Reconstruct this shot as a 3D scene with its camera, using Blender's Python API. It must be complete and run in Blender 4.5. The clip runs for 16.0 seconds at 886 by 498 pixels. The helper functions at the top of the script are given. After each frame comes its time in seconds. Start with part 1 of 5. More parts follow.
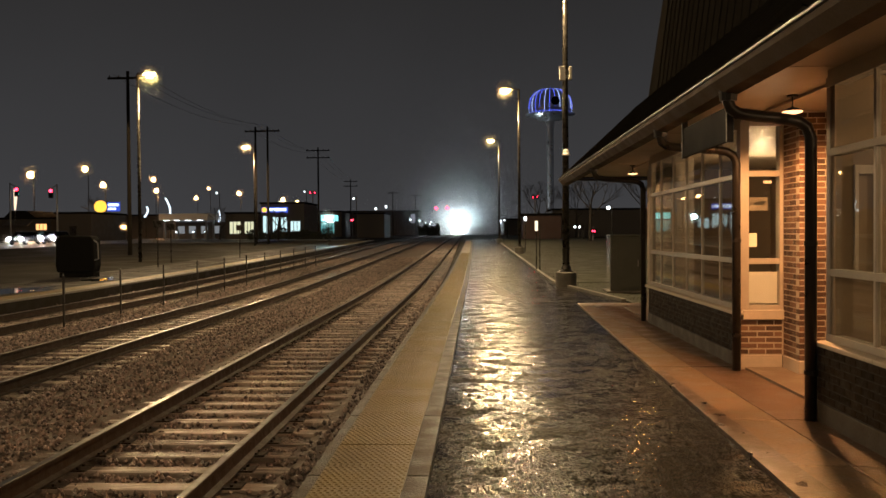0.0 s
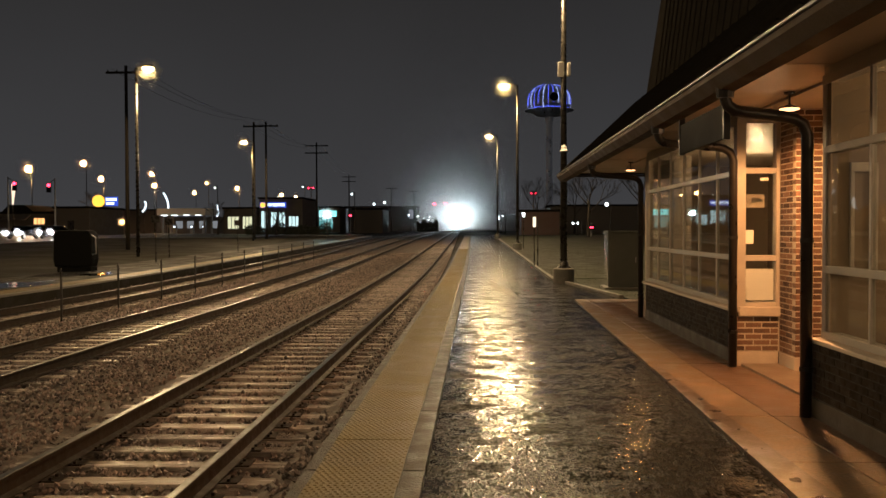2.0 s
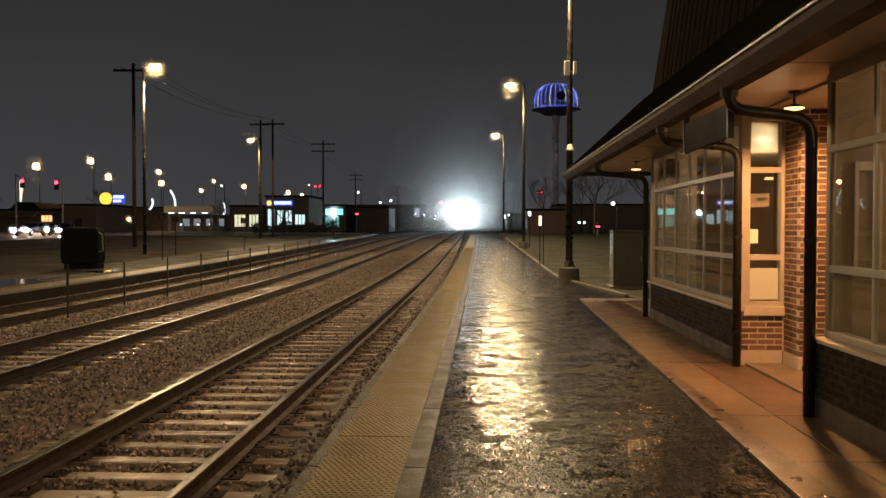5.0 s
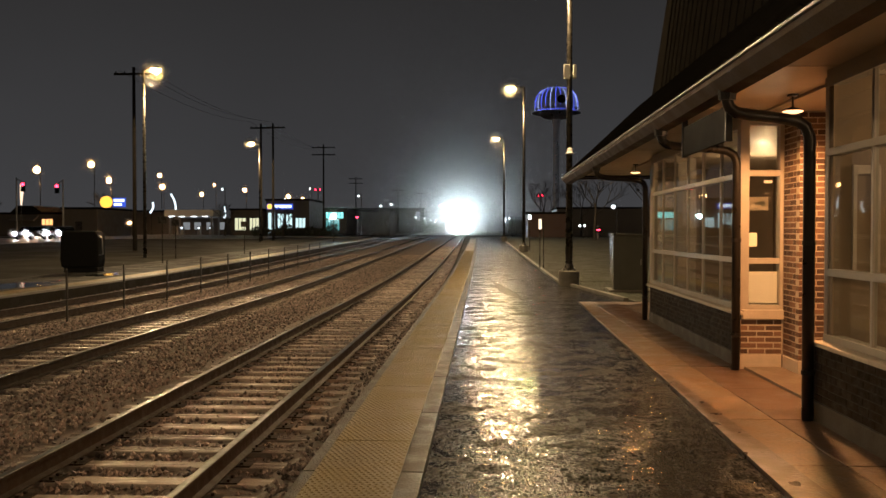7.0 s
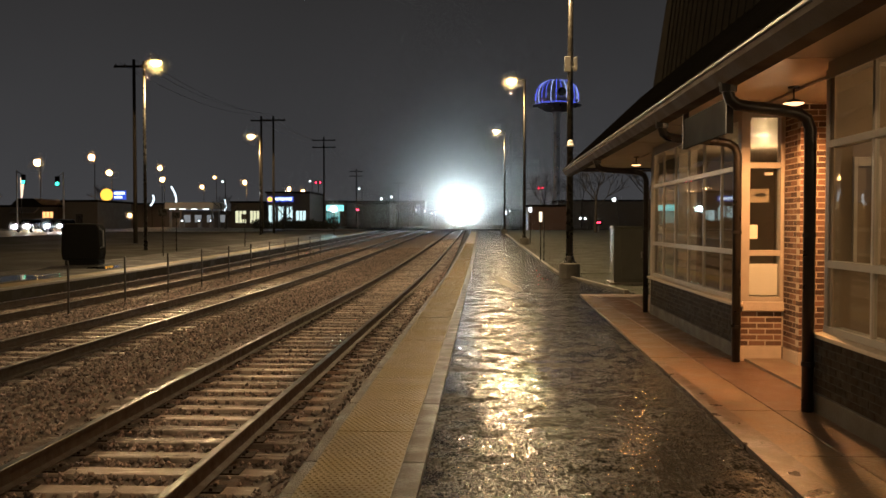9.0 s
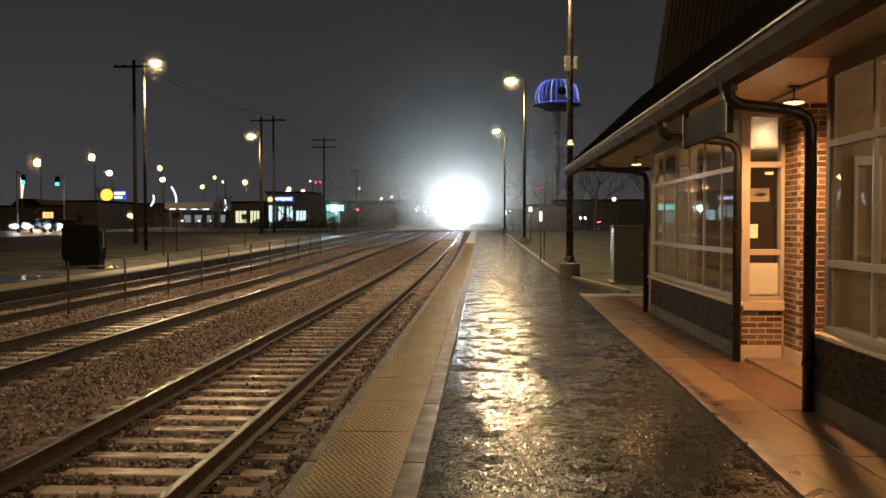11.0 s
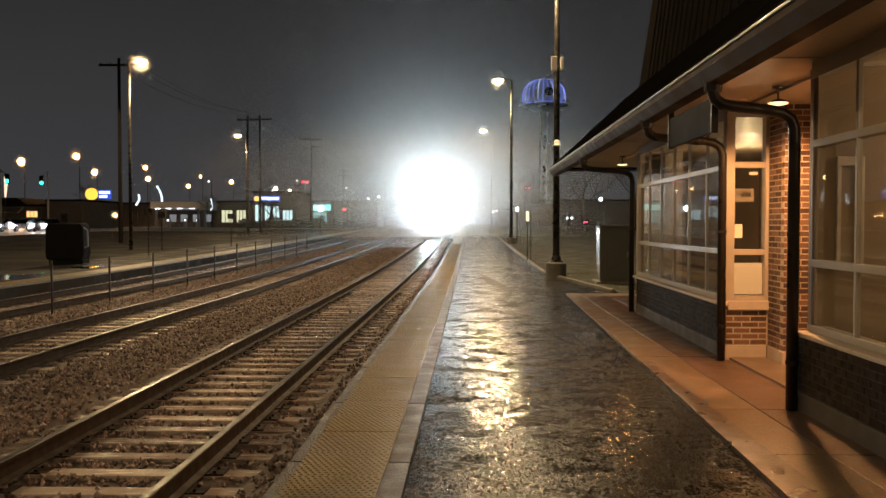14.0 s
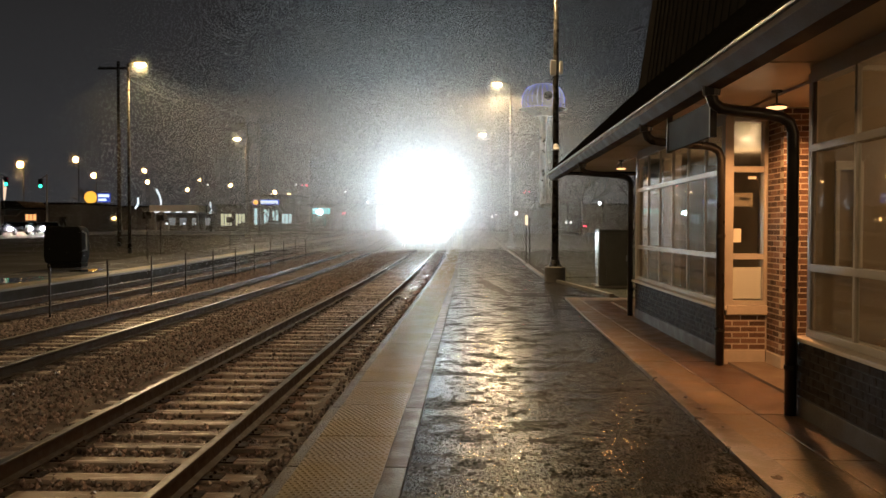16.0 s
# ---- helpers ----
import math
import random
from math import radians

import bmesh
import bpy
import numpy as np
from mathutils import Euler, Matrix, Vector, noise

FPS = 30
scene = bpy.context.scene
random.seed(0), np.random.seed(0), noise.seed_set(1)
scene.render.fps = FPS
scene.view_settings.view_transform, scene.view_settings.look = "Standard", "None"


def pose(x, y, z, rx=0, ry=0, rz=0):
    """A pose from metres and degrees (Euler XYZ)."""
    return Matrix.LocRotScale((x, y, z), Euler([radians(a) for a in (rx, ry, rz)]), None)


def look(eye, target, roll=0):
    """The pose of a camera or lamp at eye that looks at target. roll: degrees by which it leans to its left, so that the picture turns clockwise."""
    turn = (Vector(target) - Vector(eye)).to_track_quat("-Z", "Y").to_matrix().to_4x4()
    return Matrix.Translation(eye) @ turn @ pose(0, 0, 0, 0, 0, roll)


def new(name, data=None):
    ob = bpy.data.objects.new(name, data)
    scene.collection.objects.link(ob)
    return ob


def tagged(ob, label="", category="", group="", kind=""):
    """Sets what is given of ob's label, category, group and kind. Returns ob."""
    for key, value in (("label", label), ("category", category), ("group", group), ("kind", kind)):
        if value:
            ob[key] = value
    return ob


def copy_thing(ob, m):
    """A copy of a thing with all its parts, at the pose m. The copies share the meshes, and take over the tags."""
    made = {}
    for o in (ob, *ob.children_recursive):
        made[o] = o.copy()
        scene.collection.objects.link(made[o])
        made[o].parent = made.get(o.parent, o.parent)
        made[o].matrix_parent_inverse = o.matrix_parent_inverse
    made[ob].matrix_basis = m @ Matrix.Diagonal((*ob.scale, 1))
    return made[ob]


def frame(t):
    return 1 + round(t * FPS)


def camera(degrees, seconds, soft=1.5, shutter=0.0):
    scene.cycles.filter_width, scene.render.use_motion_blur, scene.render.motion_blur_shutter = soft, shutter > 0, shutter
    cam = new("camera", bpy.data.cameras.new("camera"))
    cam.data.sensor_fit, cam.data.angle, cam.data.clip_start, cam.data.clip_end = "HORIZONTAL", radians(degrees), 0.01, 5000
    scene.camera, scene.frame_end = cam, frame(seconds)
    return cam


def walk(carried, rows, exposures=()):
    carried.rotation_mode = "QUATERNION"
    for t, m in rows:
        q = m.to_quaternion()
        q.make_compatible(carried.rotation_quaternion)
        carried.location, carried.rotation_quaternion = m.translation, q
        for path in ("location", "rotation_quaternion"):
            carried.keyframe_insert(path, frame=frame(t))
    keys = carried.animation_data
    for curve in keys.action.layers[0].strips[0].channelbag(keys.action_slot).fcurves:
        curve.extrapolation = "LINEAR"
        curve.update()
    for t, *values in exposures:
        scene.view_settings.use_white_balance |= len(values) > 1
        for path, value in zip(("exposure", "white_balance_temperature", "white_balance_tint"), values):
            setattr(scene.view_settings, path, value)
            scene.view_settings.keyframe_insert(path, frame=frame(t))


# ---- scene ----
cam = camera(55.0, 16.0)
PATH = [
    (0, (-0.066, 0.012, 1.705), (-0.148, 2.01, 1.67), -0.4),
    (0.5, (-0.066, 0.019, 1.711), (-0.146, 2.017, 1.678), -0.4),
    (1, (-0.048, 0.028, 1.717), (-0.128, 2.026, 1.684), -0.4),
    (1.5, (-0.044, 0.013, 1.707), (-0.124, 2.011, 1.664), -0.3),
    (2, (-0.053, -0.002, 1.706), (-0.131, 1.996, 1.661), -0.2),
    (2.5, (-0.039, 0.003, 1.698), (-0.115, 2.001, 1.647), -0.0),
    (3, (-0.028, 0.002, 1.698), (-0.114, 1.999, 1.631), 0.1),
    (3.5, (-0.035, -0.007, 1.705), (-0.086, 1.991, 1.647), -0.6),
    (4, (-0.033, -0.022, 1.703), (-0.121, 1.976, 1.653), 0.1),
    (6.5, (-0.006, -0.002, 1.696), (-0.1, 1.996, 1.65), -0.0),
    (7, (0.0, 0.0, 1.7), (-0.094, 1.997, 1.66), 0.0),
    (7.5, (-0.001, -0.008, 1.705), (-0.098, 1.99, 1.675), -0.1),
    (8, (0.001, -0.009, 1.698), (-0.099, 1.989, 1.669), 0.0),
    (8.5, (-0.009, -0.017, 1.695), (-0.113, 1.98, 1.656), 0.2),
    (9, (-0.006, -0.019, 1.692), (-0.101, 1.978, 1.635), -0.0),
    (11.5, (-0.005, -0.012, 1.692), (-0.1, 1.985, 1.634), -0.1),
    (12, (0.0, -0.018, 1.692), (-0.087, 1.979, 1.629), 0.0),
    (12.5, (0.001, -0.007, 1.689), (-0.083, 1.991, 1.622), 0.0),
    (13, (0.002, -0.003, 1.702), (-0.072, 1.995, 1.642), -0.1),
    (13.5, (0.0, -0.006, 1.689), (-0.064, 1.992, 1.63), -0.0),
    (14, (0.008, -0.001, 1.689), (-0.057, 1.997, 1.631), -0.0),
    (14.5, (0.011, 0.007, 1.689), (-0.059, 2.005, 1.633), -0.0),
    (15, (0.011, 0.016, 1.691), (-0.057, 2.014, 1.637), 0.1),
    (15.5, (0.005, -0.002, 1.689), (-0.062, 1.997, 1.638), 0.2),
    (16, (0.019, 0.022, 1.689), (-0.044, 2.021, 1.64), 0.1),
]
walk(cam, [(t, look(eye, target, roll)) for t, eye, target, roll in PATH], [(0, 0.12), (9, 0.18), (12.5, 0.18), (14, 0.04), (15.3, -0.18), (16, -0.42)])

# ---- light of the night ----
world = bpy.data.worlds.new("night_sky")
scene.world = world
world.use_nodes = True


def sky_nodes():
    nt = world.node_tree
    nt.nodes.clear()
    out, bg = nt.nodes.new("ShaderNodeOutputWorld"), nt.nodes.new("ShaderNodeBackground")
    tc, sep = nt.nodes.new("ShaderNodeTexCoord"), nt.nodes.new("ShaderNodeSeparateXYZ")
    ramp, noi = nt.nodes.new("ShaderNodeValToRGB"), nt.nodes.new("ShaderNodeTexNoise")
    mix = nt.nodes.new("ShaderNodeMixRGB")
    mix.blend_type, mix.inputs[0].default_value = "MULTIPLY", 0.35
    noi.inputs["Scale"].default_value, noi.inputs["Detail"].default_value = 2.2, 4
    e = ramp.color_ramp.elements
    e[0].position, e[0].color = 0.0, (0.056, 0.056, 0.060, 1)
    e[1].position, e[1].color = 0.34, (0.0225, 0.021, 0.0205, 1)
    nt.links.new(tc.outputs["Generated"], sep.inputs[0])
    nt.links.new(tc.outputs["Generated"], noi.inputs["Vector"])
    nt.links.new(sep.outputs["Z"], ramp.inputs[0])
    nt.links.new(ramp.outputs[0], mix.inputs[1])
    nt.links.new(noi.outputs["Fac"], mix.inputs[2])
    nt.links.new(mix.outputs[0], bg.inputs[0])
    bg.inputs[1].default_value = 1.0
    nt.links.new(bg.outputs[0], out.inputs[0])


sky_nodes()

SODIUM, PENDANT, ROOM = (1.0, 0.69, 0.35), (1.0, 0.45, 0.16), (1.0, 0.64, 0.34)


def down_lamp(name, place, watts, colour, radius=0.05, cone=168, blend=0.35):
    d = bpy.data.lights.new(name, "SPOT")
    d.energy, d.color, d.shadow_soft_size, d.spot_size, d.spot_blend = watts, colour, radius, radians(cone), blend
    ob = new(name, d)
    ob.location = place
    return ob


def lamp_object(name, place, watts, colour, radius=0.15):
    d = bpy.data.lights.new(name, "POINT")
    d.energy, d.color, d.shadow_soft_size = watts, colour, radius
    ob = new(name, d)
    ob.location = place
    return ob


# ---- materials ----
def material(name, base, rough=0.6, metal=0.0, vary=0.25, scale=6.0, fine=60.0, bump=0.2, tint=None, wet=0.0, island=False,
             per_object=False, spec=0.5, coat=0.0, stretch=None):
    """Painted, stone or metal surface: two scales of tone, wet patches in the gloss, fine relief."""
    m = bpy.data.materials.new(name)
    m.use_nodes = True
    nt = m.node_tree
    p = nt.nodes["Principled BSDF"]
    tc = nt.nodes.new("ShaderNodeTexCoord")
    geo = nt.nodes.new("ShaderNodeNewGeometry")
    mp = nt.nodes.new("ShaderNodeMapping")
    if stretch:
        mp.inputs["Scale"].default_value = stretch
    nt.links.new(geo.outputs["Position"] if wet >= 0 else tc.outputs["Object"], mp.inputs[0])
    big, small = nt.nodes.new("ShaderNodeTexNoise"), nt.nodes.new("ShaderNodeTexNoise")
    for n, s in ((big, scale), (small, fine)):
        n.inputs["Scale"].default_value, n.inputs["Detail"].default_value = s, 5
        nt.links.new(mp.outputs[0], n.inputs["Vector"])
    ramp = nt.nodes.new("ShaderNodeValToRGB")
    a, b = ramp.color_ramp.elements
    a.position, b.position = 0.3, 0.7
    t = tint or base
    a.color = (*[max(0.0, c * (1 - vary)) for c in base], 1)
    b.color = (*[min(1.0, c * (1 + vary)) for c in t], 1)
    add = nt.nodes.new("ShaderNodeMath")
    add.operation = "MULTIPLY_ADD"
    add.inputs[1].default_value = 0.55
    nt.links.new(big.outputs["Fac"], add.inputs[0])
    half = nt.nodes.new("ShaderNodeMath")
    half.operation = "MULTIPLY"
    half.inputs[1].default_value = 0.45
    nt.links.new(small.outputs["Fac"], half.inputs[0])
    nt.links.new(half.outputs[0], add.inputs[2])
    last = add.outputs[0]
    if island or per_object:
        rnd = geo.outputs["Random Per Island"] if island else nt.nodes.new("ShaderNodeObjectInfo").outputs["Random"]
        mr = nt.nodes.new("ShaderNodeMath")
        mr.operation = "MULTIPLY_ADD"
        mr.inputs[1].default_value = 0.6
        nt.links.new(rnd, mr.inputs[0])
        sub = nt.nodes.new("ShaderNodeMath")
        sub.operation = "SUBTRACT"
        sub.inputs[1].default_value = 0.3
        nt.links.new(last, sub.inputs[0])
        nt.links.new(sub.outputs[0], mr.inputs[2])
        last = mr.outputs[0]
    nt.links.new(last, ramp.inputs[0])
    nt.links.new(ramp.outputs[0], p.inputs["Base Color"])
    p.inputs["Metallic"].default_value = metal
    p.inputs["Specular IOR Level"].default_value = spec
    if coat:
        p.inputs["Coat Weight"].default_value, p.inputs["Coat Roughness"].default_value = coat, 0.08
    rr = nt.nodes.new("ShaderNodeMapRange")
    rr.inputs["From Min"].default_value, rr.inputs["From Max"].default_value = 0.35, 0.65
    rr.inputs["To Min"].default_value, rr.inputs["To Max"].default_value = max(0.04, rough * (1 - max(0.25, wet))), min(1, rough * 1.15)
    nt.links.new(big.outputs["Fac"], rr.inputs[0])
    nt.links.new(rr.outputs[0], p.inputs["Roughness"])
    if bump:
        bn = nt.nodes.new("ShaderNodeBump")
        bn.inputs["Strength"].default_value, bn.inputs["Distance"].default_value = bump, 0.02
        nt.links.new(small.outputs["Fac"], bn.inputs["Height"])
        nt.links.new(bn.outputs[0], p.inputs["Normal"])
    return m


def glow(name, colour, strength):
    m = bpy.data.materials.new(name)
    m.use_nodes = True
    nt = m.node_tree
    nt.nodes.clear()
    out, em = nt.nodes.new("ShaderNodeOutputMaterial"), nt.nodes.new("ShaderNodeEmission")
    em.inputs[0].default_value, em.inputs[1].default_value = (*colour, 1), strength
    nt.links.new(em.outputs[0], out.inputs[0])
    return m


def glass(name, tint=(0.9, 0.92, 0.9), gloss=0.02):
    m = bpy.data.materials.new(name)
    m.use_nodes = True
    nt = m.node_tree
    nt.nodes.clear()
    out, mix = nt.nodes.new("ShaderNodeOutputMaterial"), nt.nodes.new("ShaderNodeMixShader")
    tr, gl, fr = nt.nodes.new("ShaderNodeBsdfTransparent"), nt.nodes.new("ShaderNodeBsdfGlossy"), nt.nodes.new("ShaderNodeLayerWeight")
    tr.inputs[0].default_value = (*tint, 1)
    gl.inputs["Roughness"].default_value = gloss
    fr.inputs[0].default_value = 0.5
    steep, low = nt.nodes.new("ShaderNodeMath"), nt.nodes.new("ShaderNodeMath")
    steep.operation, low.operation = "POWER", "MULTIPLY_ADD"
    steep.inputs[1].default_value, low.inputs[1].default_value, low.inputs[2].default_value = 5.0, 0.85, 0.05
    nt.links.new(fr.outputs["Facing"], steep.inputs[0])
    nt.links.new(steep.outputs[0], low.inputs[0])
    nt.links.new(low.outputs[0], mix.inputs[0])
    nt.links.new(tr.outputs[0], mix.inputs[1])
    nt.links.new(gl.outputs[0], mix.inputs[2])
    nt.links.new(mix.outputs[0], out.inputs[0])
    return m


def glare_drizzle_material():
    m = bpy.data.materials.new("glare_drizzle")
    m.use_nodes = True
    nt = m.node_tree
    nt.nodes.clear()
    out, mix = nt.nodes.new("ShaderNodeOutputMaterial"), nt.nodes.new("ShaderNodeMixShader")
    di, tl = nt.nodes.new("ShaderNodeBsdfDiffuse"), nt.nodes.new("ShaderNodeBsdfTranslucent")
    di.inputs[0].default_value = tl.inputs[0].default_value = (0.85, 0.88, 0.9, 1)
    mix.inputs[0].default_value = 0.5
    nt.links.new(di.outputs[0], mix.inputs[1])
    nt.links.new(tl.outputs[0], mix.inputs[2])
    nt.links.new(mix.outputs[0], out.inputs[0])
    return m


def wet_asphalt():
    """Dark asphalt under a film of rain: aggregate relief, puddles where the relief drowns."""
    m = bpy.data.materials.new("wet_asphalt")
    m.use_nodes = True
    nt = m.node_tree
    p = nt.nodes["Principled BSDF"]
    geo = nt.nodes.new("ShaderNodeNewGeometry")
    mp = nt.nodes.new("ShaderNodeMapping")
    mp.inputs["Scale"].default_value = (0.8, 1.3, 1)
    nt.links.new(geo.outputs["Position"], mp.inputs[0])
    pud, mid, grain = (nt.nodes.new("ShaderNodeTexNoise") for _ in range(3))
    for n, s, d, src in ((pud, 0.9, 4, mp.outputs[0]), (mid, 9, 4, geo.outputs["Position"]), (grain, 36, 4, geo.outputs["Position"])):
        n.inputs["Scale"].default_value, n.inputs["Detail"].default_value = s, d
        nt.links.new(src, n.inputs["Vector"])
    rough = nt.nodes.new("ShaderNodeMapRange")
    rough.inputs["From Min"].default_value, rough.inputs["From Max"].default_value = 0.44, 0.56
    rough.inputs["To Min"].default_value, rough.inputs["To Max"].default_value = 0.06, 0.12
    patch = nt.nodes.new("ShaderNodeTexNoise")
    patch.inputs["Scale"].default_value, patch.inputs["Detail"].default_value, patch.inputs["Roughness"].default_value = 1.0, 4, 0.62
    grit = nt.nodes.new("ShaderNodeMapping")
    grit.inputs["Scale"].default_value = (60, 17, 40)
    nt.links.new(geo.outputs["Position"], grit.inputs[0])
    nt.links.new(grit.outputs[0], patch.inputs["Vector"])
    film = nt.nodes.new("ShaderNodeMapRange")
    film.inputs["From Min"].default_value, film.inputs["From Max"].default_value = 0.42, 0.6
    film.inputs["To Min"].default_value, film.inputs["To Max"].default_value = 0.0, 0.95
    wide, band, damp, scale = (nt.nodes.new(k) for k in ("ShaderNodeMapping", "ShaderNodeTexNoise", "ShaderNodeMapRange", "ShaderNodeMath"))
    wide.inputs["Scale"].default_value = (1.1, 1.5, 1)
    band.inputs["Scale"].default_value, band.inputs["Detail"].default_value, band.inputs["Roughness"].default_value = 1.6, 6, 0.7
    damp.inputs["From Min"].default_value, damp.inputs["From Max"].default_value = 0.45, 0.54
    damp.inputs["To Min"].default_value, damp.inputs["To Max"].default_value = 0.04, 1.0
    scale.operation = "MULTIPLY"
    nt.links.new(geo.outputs["Position"], wide.inputs[0])
    nt.links.new(wide.outputs[0], band.inputs["Vector"])
    nt.links.new(band.outputs["Fac"], damp.inputs[0])
    # shallow pools and drained ridges a hand to an arm long
    run, pool, pooled, pools = (nt.nodes.new(k) for k in ("ShaderNodeMapping", "ShaderNodeTexNoise", "ShaderNodeMapRange", "ShaderNodeMath"))
    run.inputs["Scale"].default_value, run.inputs["Location"].default_value = (11, 4.2, 1), (3.1, 7.7, 0)
    pool.inputs["Scale"].default_value, pool.inputs["Detail"].default_value, pool.inputs["Roughness"].default_value = 1.0, 6, 0.7
    pooled.inputs["From Min"].default_value, pooled.inputs["From Max"].default_value = 0.4, 0.54
    pooled.inputs["To Min"].default_value, pooled.inputs["To Max"].default_value = 0.02, 1.3
    pools.operation = "MULTIPLY"
    nt.links.new(geo.outputs["Position"], run.inputs[0])
    nt.links.new(run.outputs[0], pool.inputs["Vector"])
    nt.links.new(pool.outputs["Fac"], pooled.inputs[0])
    nt.links.new(film.outputs[0], pools.inputs[0])
    nt.links.new(pooled.outputs[0], pools.inputs[1])
    nt.links.new(pools.outputs[0], scale.inputs[0])
    nt.links.new(damp.outputs[0], scale.inputs[1])
    nt.links.new(patch.outputs["Fac"], film.inputs[0])
    nt.links.new(scale.outputs[0], p.inputs["Specular IOR Level"])
    both = nt.nodes.new("ShaderNodeMixRGB")
    both.inputs[0].default_value = 0.25
    nt.links.new(pud.outputs["Fac"], both.inputs[1])
    nt.links.new(patch.outputs["Fac"], both.inputs[2])
    nt.links.new(both.outputs[0], rough.inputs[0])
    gloss = nt.nodes.new("ShaderNodeMapRange")
    gloss.inputs["From Min"].default_value, gloss.inputs["From Max"].default_value = 0.01, 0.2
    gloss.inputs["To Min"].default_value, gloss.inputs["To Max"].default_value = 0.45, 0.0
    total = nt.nodes.new("ShaderNodeMath")
    nt.links.new(scale.outputs[0], gloss.inputs[0])
    nt.links.new(gloss.outputs[0], total.inputs[0])
    nt.links.new(rough.outputs[0], total.inputs[1])
    nt.links.new(total.outputs[0], p.inputs["Roughness"])
    ramp = nt.nodes.new("ShaderNodeValToRGB")
    ramp.color_ramp.elements[0].color, ramp.color_ramp.elements[1].color = (0.004, 0.0038, 0.0036, 1), (0.02, 0.0175, 0.0155, 1)
    ramp.color_ramp.elements[0].position, ramp.color_ramp.elements[1].position = 0.36, 0.68
    cell = nt.nodes.new("ShaderNodeTexVoronoi")
    cell.inputs["Scale"].default_value = 48
    nt.links.new(geo.outputs["Position"], cell.inputs["Vector"])
    pick = nt.nodes.new("ShaderNodeValToRGB")
    pick.color_ramp.elements[0].position, pick.color_ramp.elements[1].position = 0.62, 1.0
    pick.color_ramp.elements[0].color, pick.color_ramp.elements[1].color = (0, 0, 0, 1), (0.05, 0.043, 0.034, 1)
    stones = nt.nodes.new("ShaderNodeMixRGB")
    stones.blend_type, stones.inputs[0].default_value = "ADD", 1.0
    nt.links.new(cell.outputs["Color"], pick.inputs[0])
    am = nt.nodes.new("ShaderNodeMath")
    am.operation = "MULTIPLY_ADD"
    am.inputs[1].default_value = 0.5
    hm = nt.nodes.new("ShaderNodeMath")
    hm.operation = "MULTIPLY"
    hm.inputs[1].default_value = 0.5
    nt.links.new(grain.outputs["Fac"], hm.inputs[0])
    nt.links.new(mid.outputs["Fac"], am.inputs[0])
    nt.links.new(hm.outputs[0], am.inputs[2])
    nt.links.new(am.outputs[0], ramp.inputs[0])
    nt.links.new(ramp.outputs[0], stones.inputs[1])
    nt.links.new(pick.outputs[0], stones.inputs[2])
    nt.links.new(stones.outputs[0], p.inputs["Base Color"])
    bs = nt.nodes.new("ShaderNodeMapRange")
    bs.inputs["From Min"].default_value, bs.inputs["From Max"].default_value = 0.40, 0.6
    bs.inputs["To Min"].default_value, bs.inputs["To Max"].default_value = 0.1, 0.2
    nt.links.new(pud.outputs["Fac"], bs.inputs[0])
    b1, b2 = nt.nodes.new("ShaderNodeBump"), nt.nodes.new("ShaderNodeBump")
    b1.inputs["Distance"].default_value, b2.inputs["Distance"].default_value = 0.016, 0.02
    b2.inputs["Strength"].default_value = 0.03
    nt.links.new(bs.outputs[0], b1.inputs["Strength"])
    nt.links.new(patch.outputs["Fac"], b1.inputs["Height"])
    nt.links.new(mid.outputs["Fac"], b2.inputs["Height"])
    nt.links.new(b2.outputs[0], b1.inputs["Normal"])
    nt.links.new(b1.outputs[0], p.inputs["Normal"])
    return m


M_ASPHALT = wet_asphalt()
M_WALK = material("wet_concrete_walk", (0.175, 0.122, 0.078), 0.5, vary=0.8, scale=3.2, fine=40, bump=0.35, wet=0.4)
M_WALKRED = material("stained_red_concrete", (0.105, 0.064, 0.044), 0.5, vary=0.8, scale=3.2, fine=40, bump=0.35, wet=0.4)
M_GUTTERPAN = material("stained_concrete", (0.085, 0.058, 0.045), 0.45, vary=0.45, scale=5, fine=45, bump=0.35, wet=0.4)
M_COPING = material("coping_concrete", (0.15, 0.14, 0.12), 0.55, vary=0.3, scale=3, fine=50, bump=0.4, spec=0.3, wet=0.35)
M_EDGE = material("wet_edge_concrete", (0.042, 0.036, 0.026), 0.6, vary=0.45, scale=4, fine=50, bump=0.8, wet=0.35, spec=0.3)
M_YELLOW = material("tactile_yellow", (0.1, 0.064, 0.005), 0.45, vary=0.3, scale=1.4, fine=45, bump=0.3, wet=0.25, spec=0.5, tint=(0.125, 0.085, 0.009))
M_STONE = material("ballast_stone", (0.172, 0.13, 0.118), 0.6, vary=0.7, scale=9, fine=50, bump=0.2, island=True)
M_BED = material("ballast_bed", (0.10, 0.072, 0.06), 0.75, vary=0.6, scale=16, fine=55, bump=0.6)
M_TIE = material("weathered_tie", (0.33, 0.28, 0.25), 0.26, wet=0.35, vary=0.3, scale=4, fine=30, bump=0.35, per_object=True, stretch=(0.6, 4, 4))
M_RUST = material("rail_side", (0.03, 0.02, 0.014), 0.7, spec=0.2, metal=0.0, vary=0.3, scale=10)
M_RAILTOP = material("rail_head", (0.11, 0.1, 0.092), 0.38, metal=1.0, vary=0.15, scale=12, bump=0.05)
M_BRICK = material("red_brick", (0.088, 0.044, 0.030), 0.75, vary=0.4, scale=12, fine=90, bump=0.3, per_object=True, tint=(0.13, 0.072, 0.047))
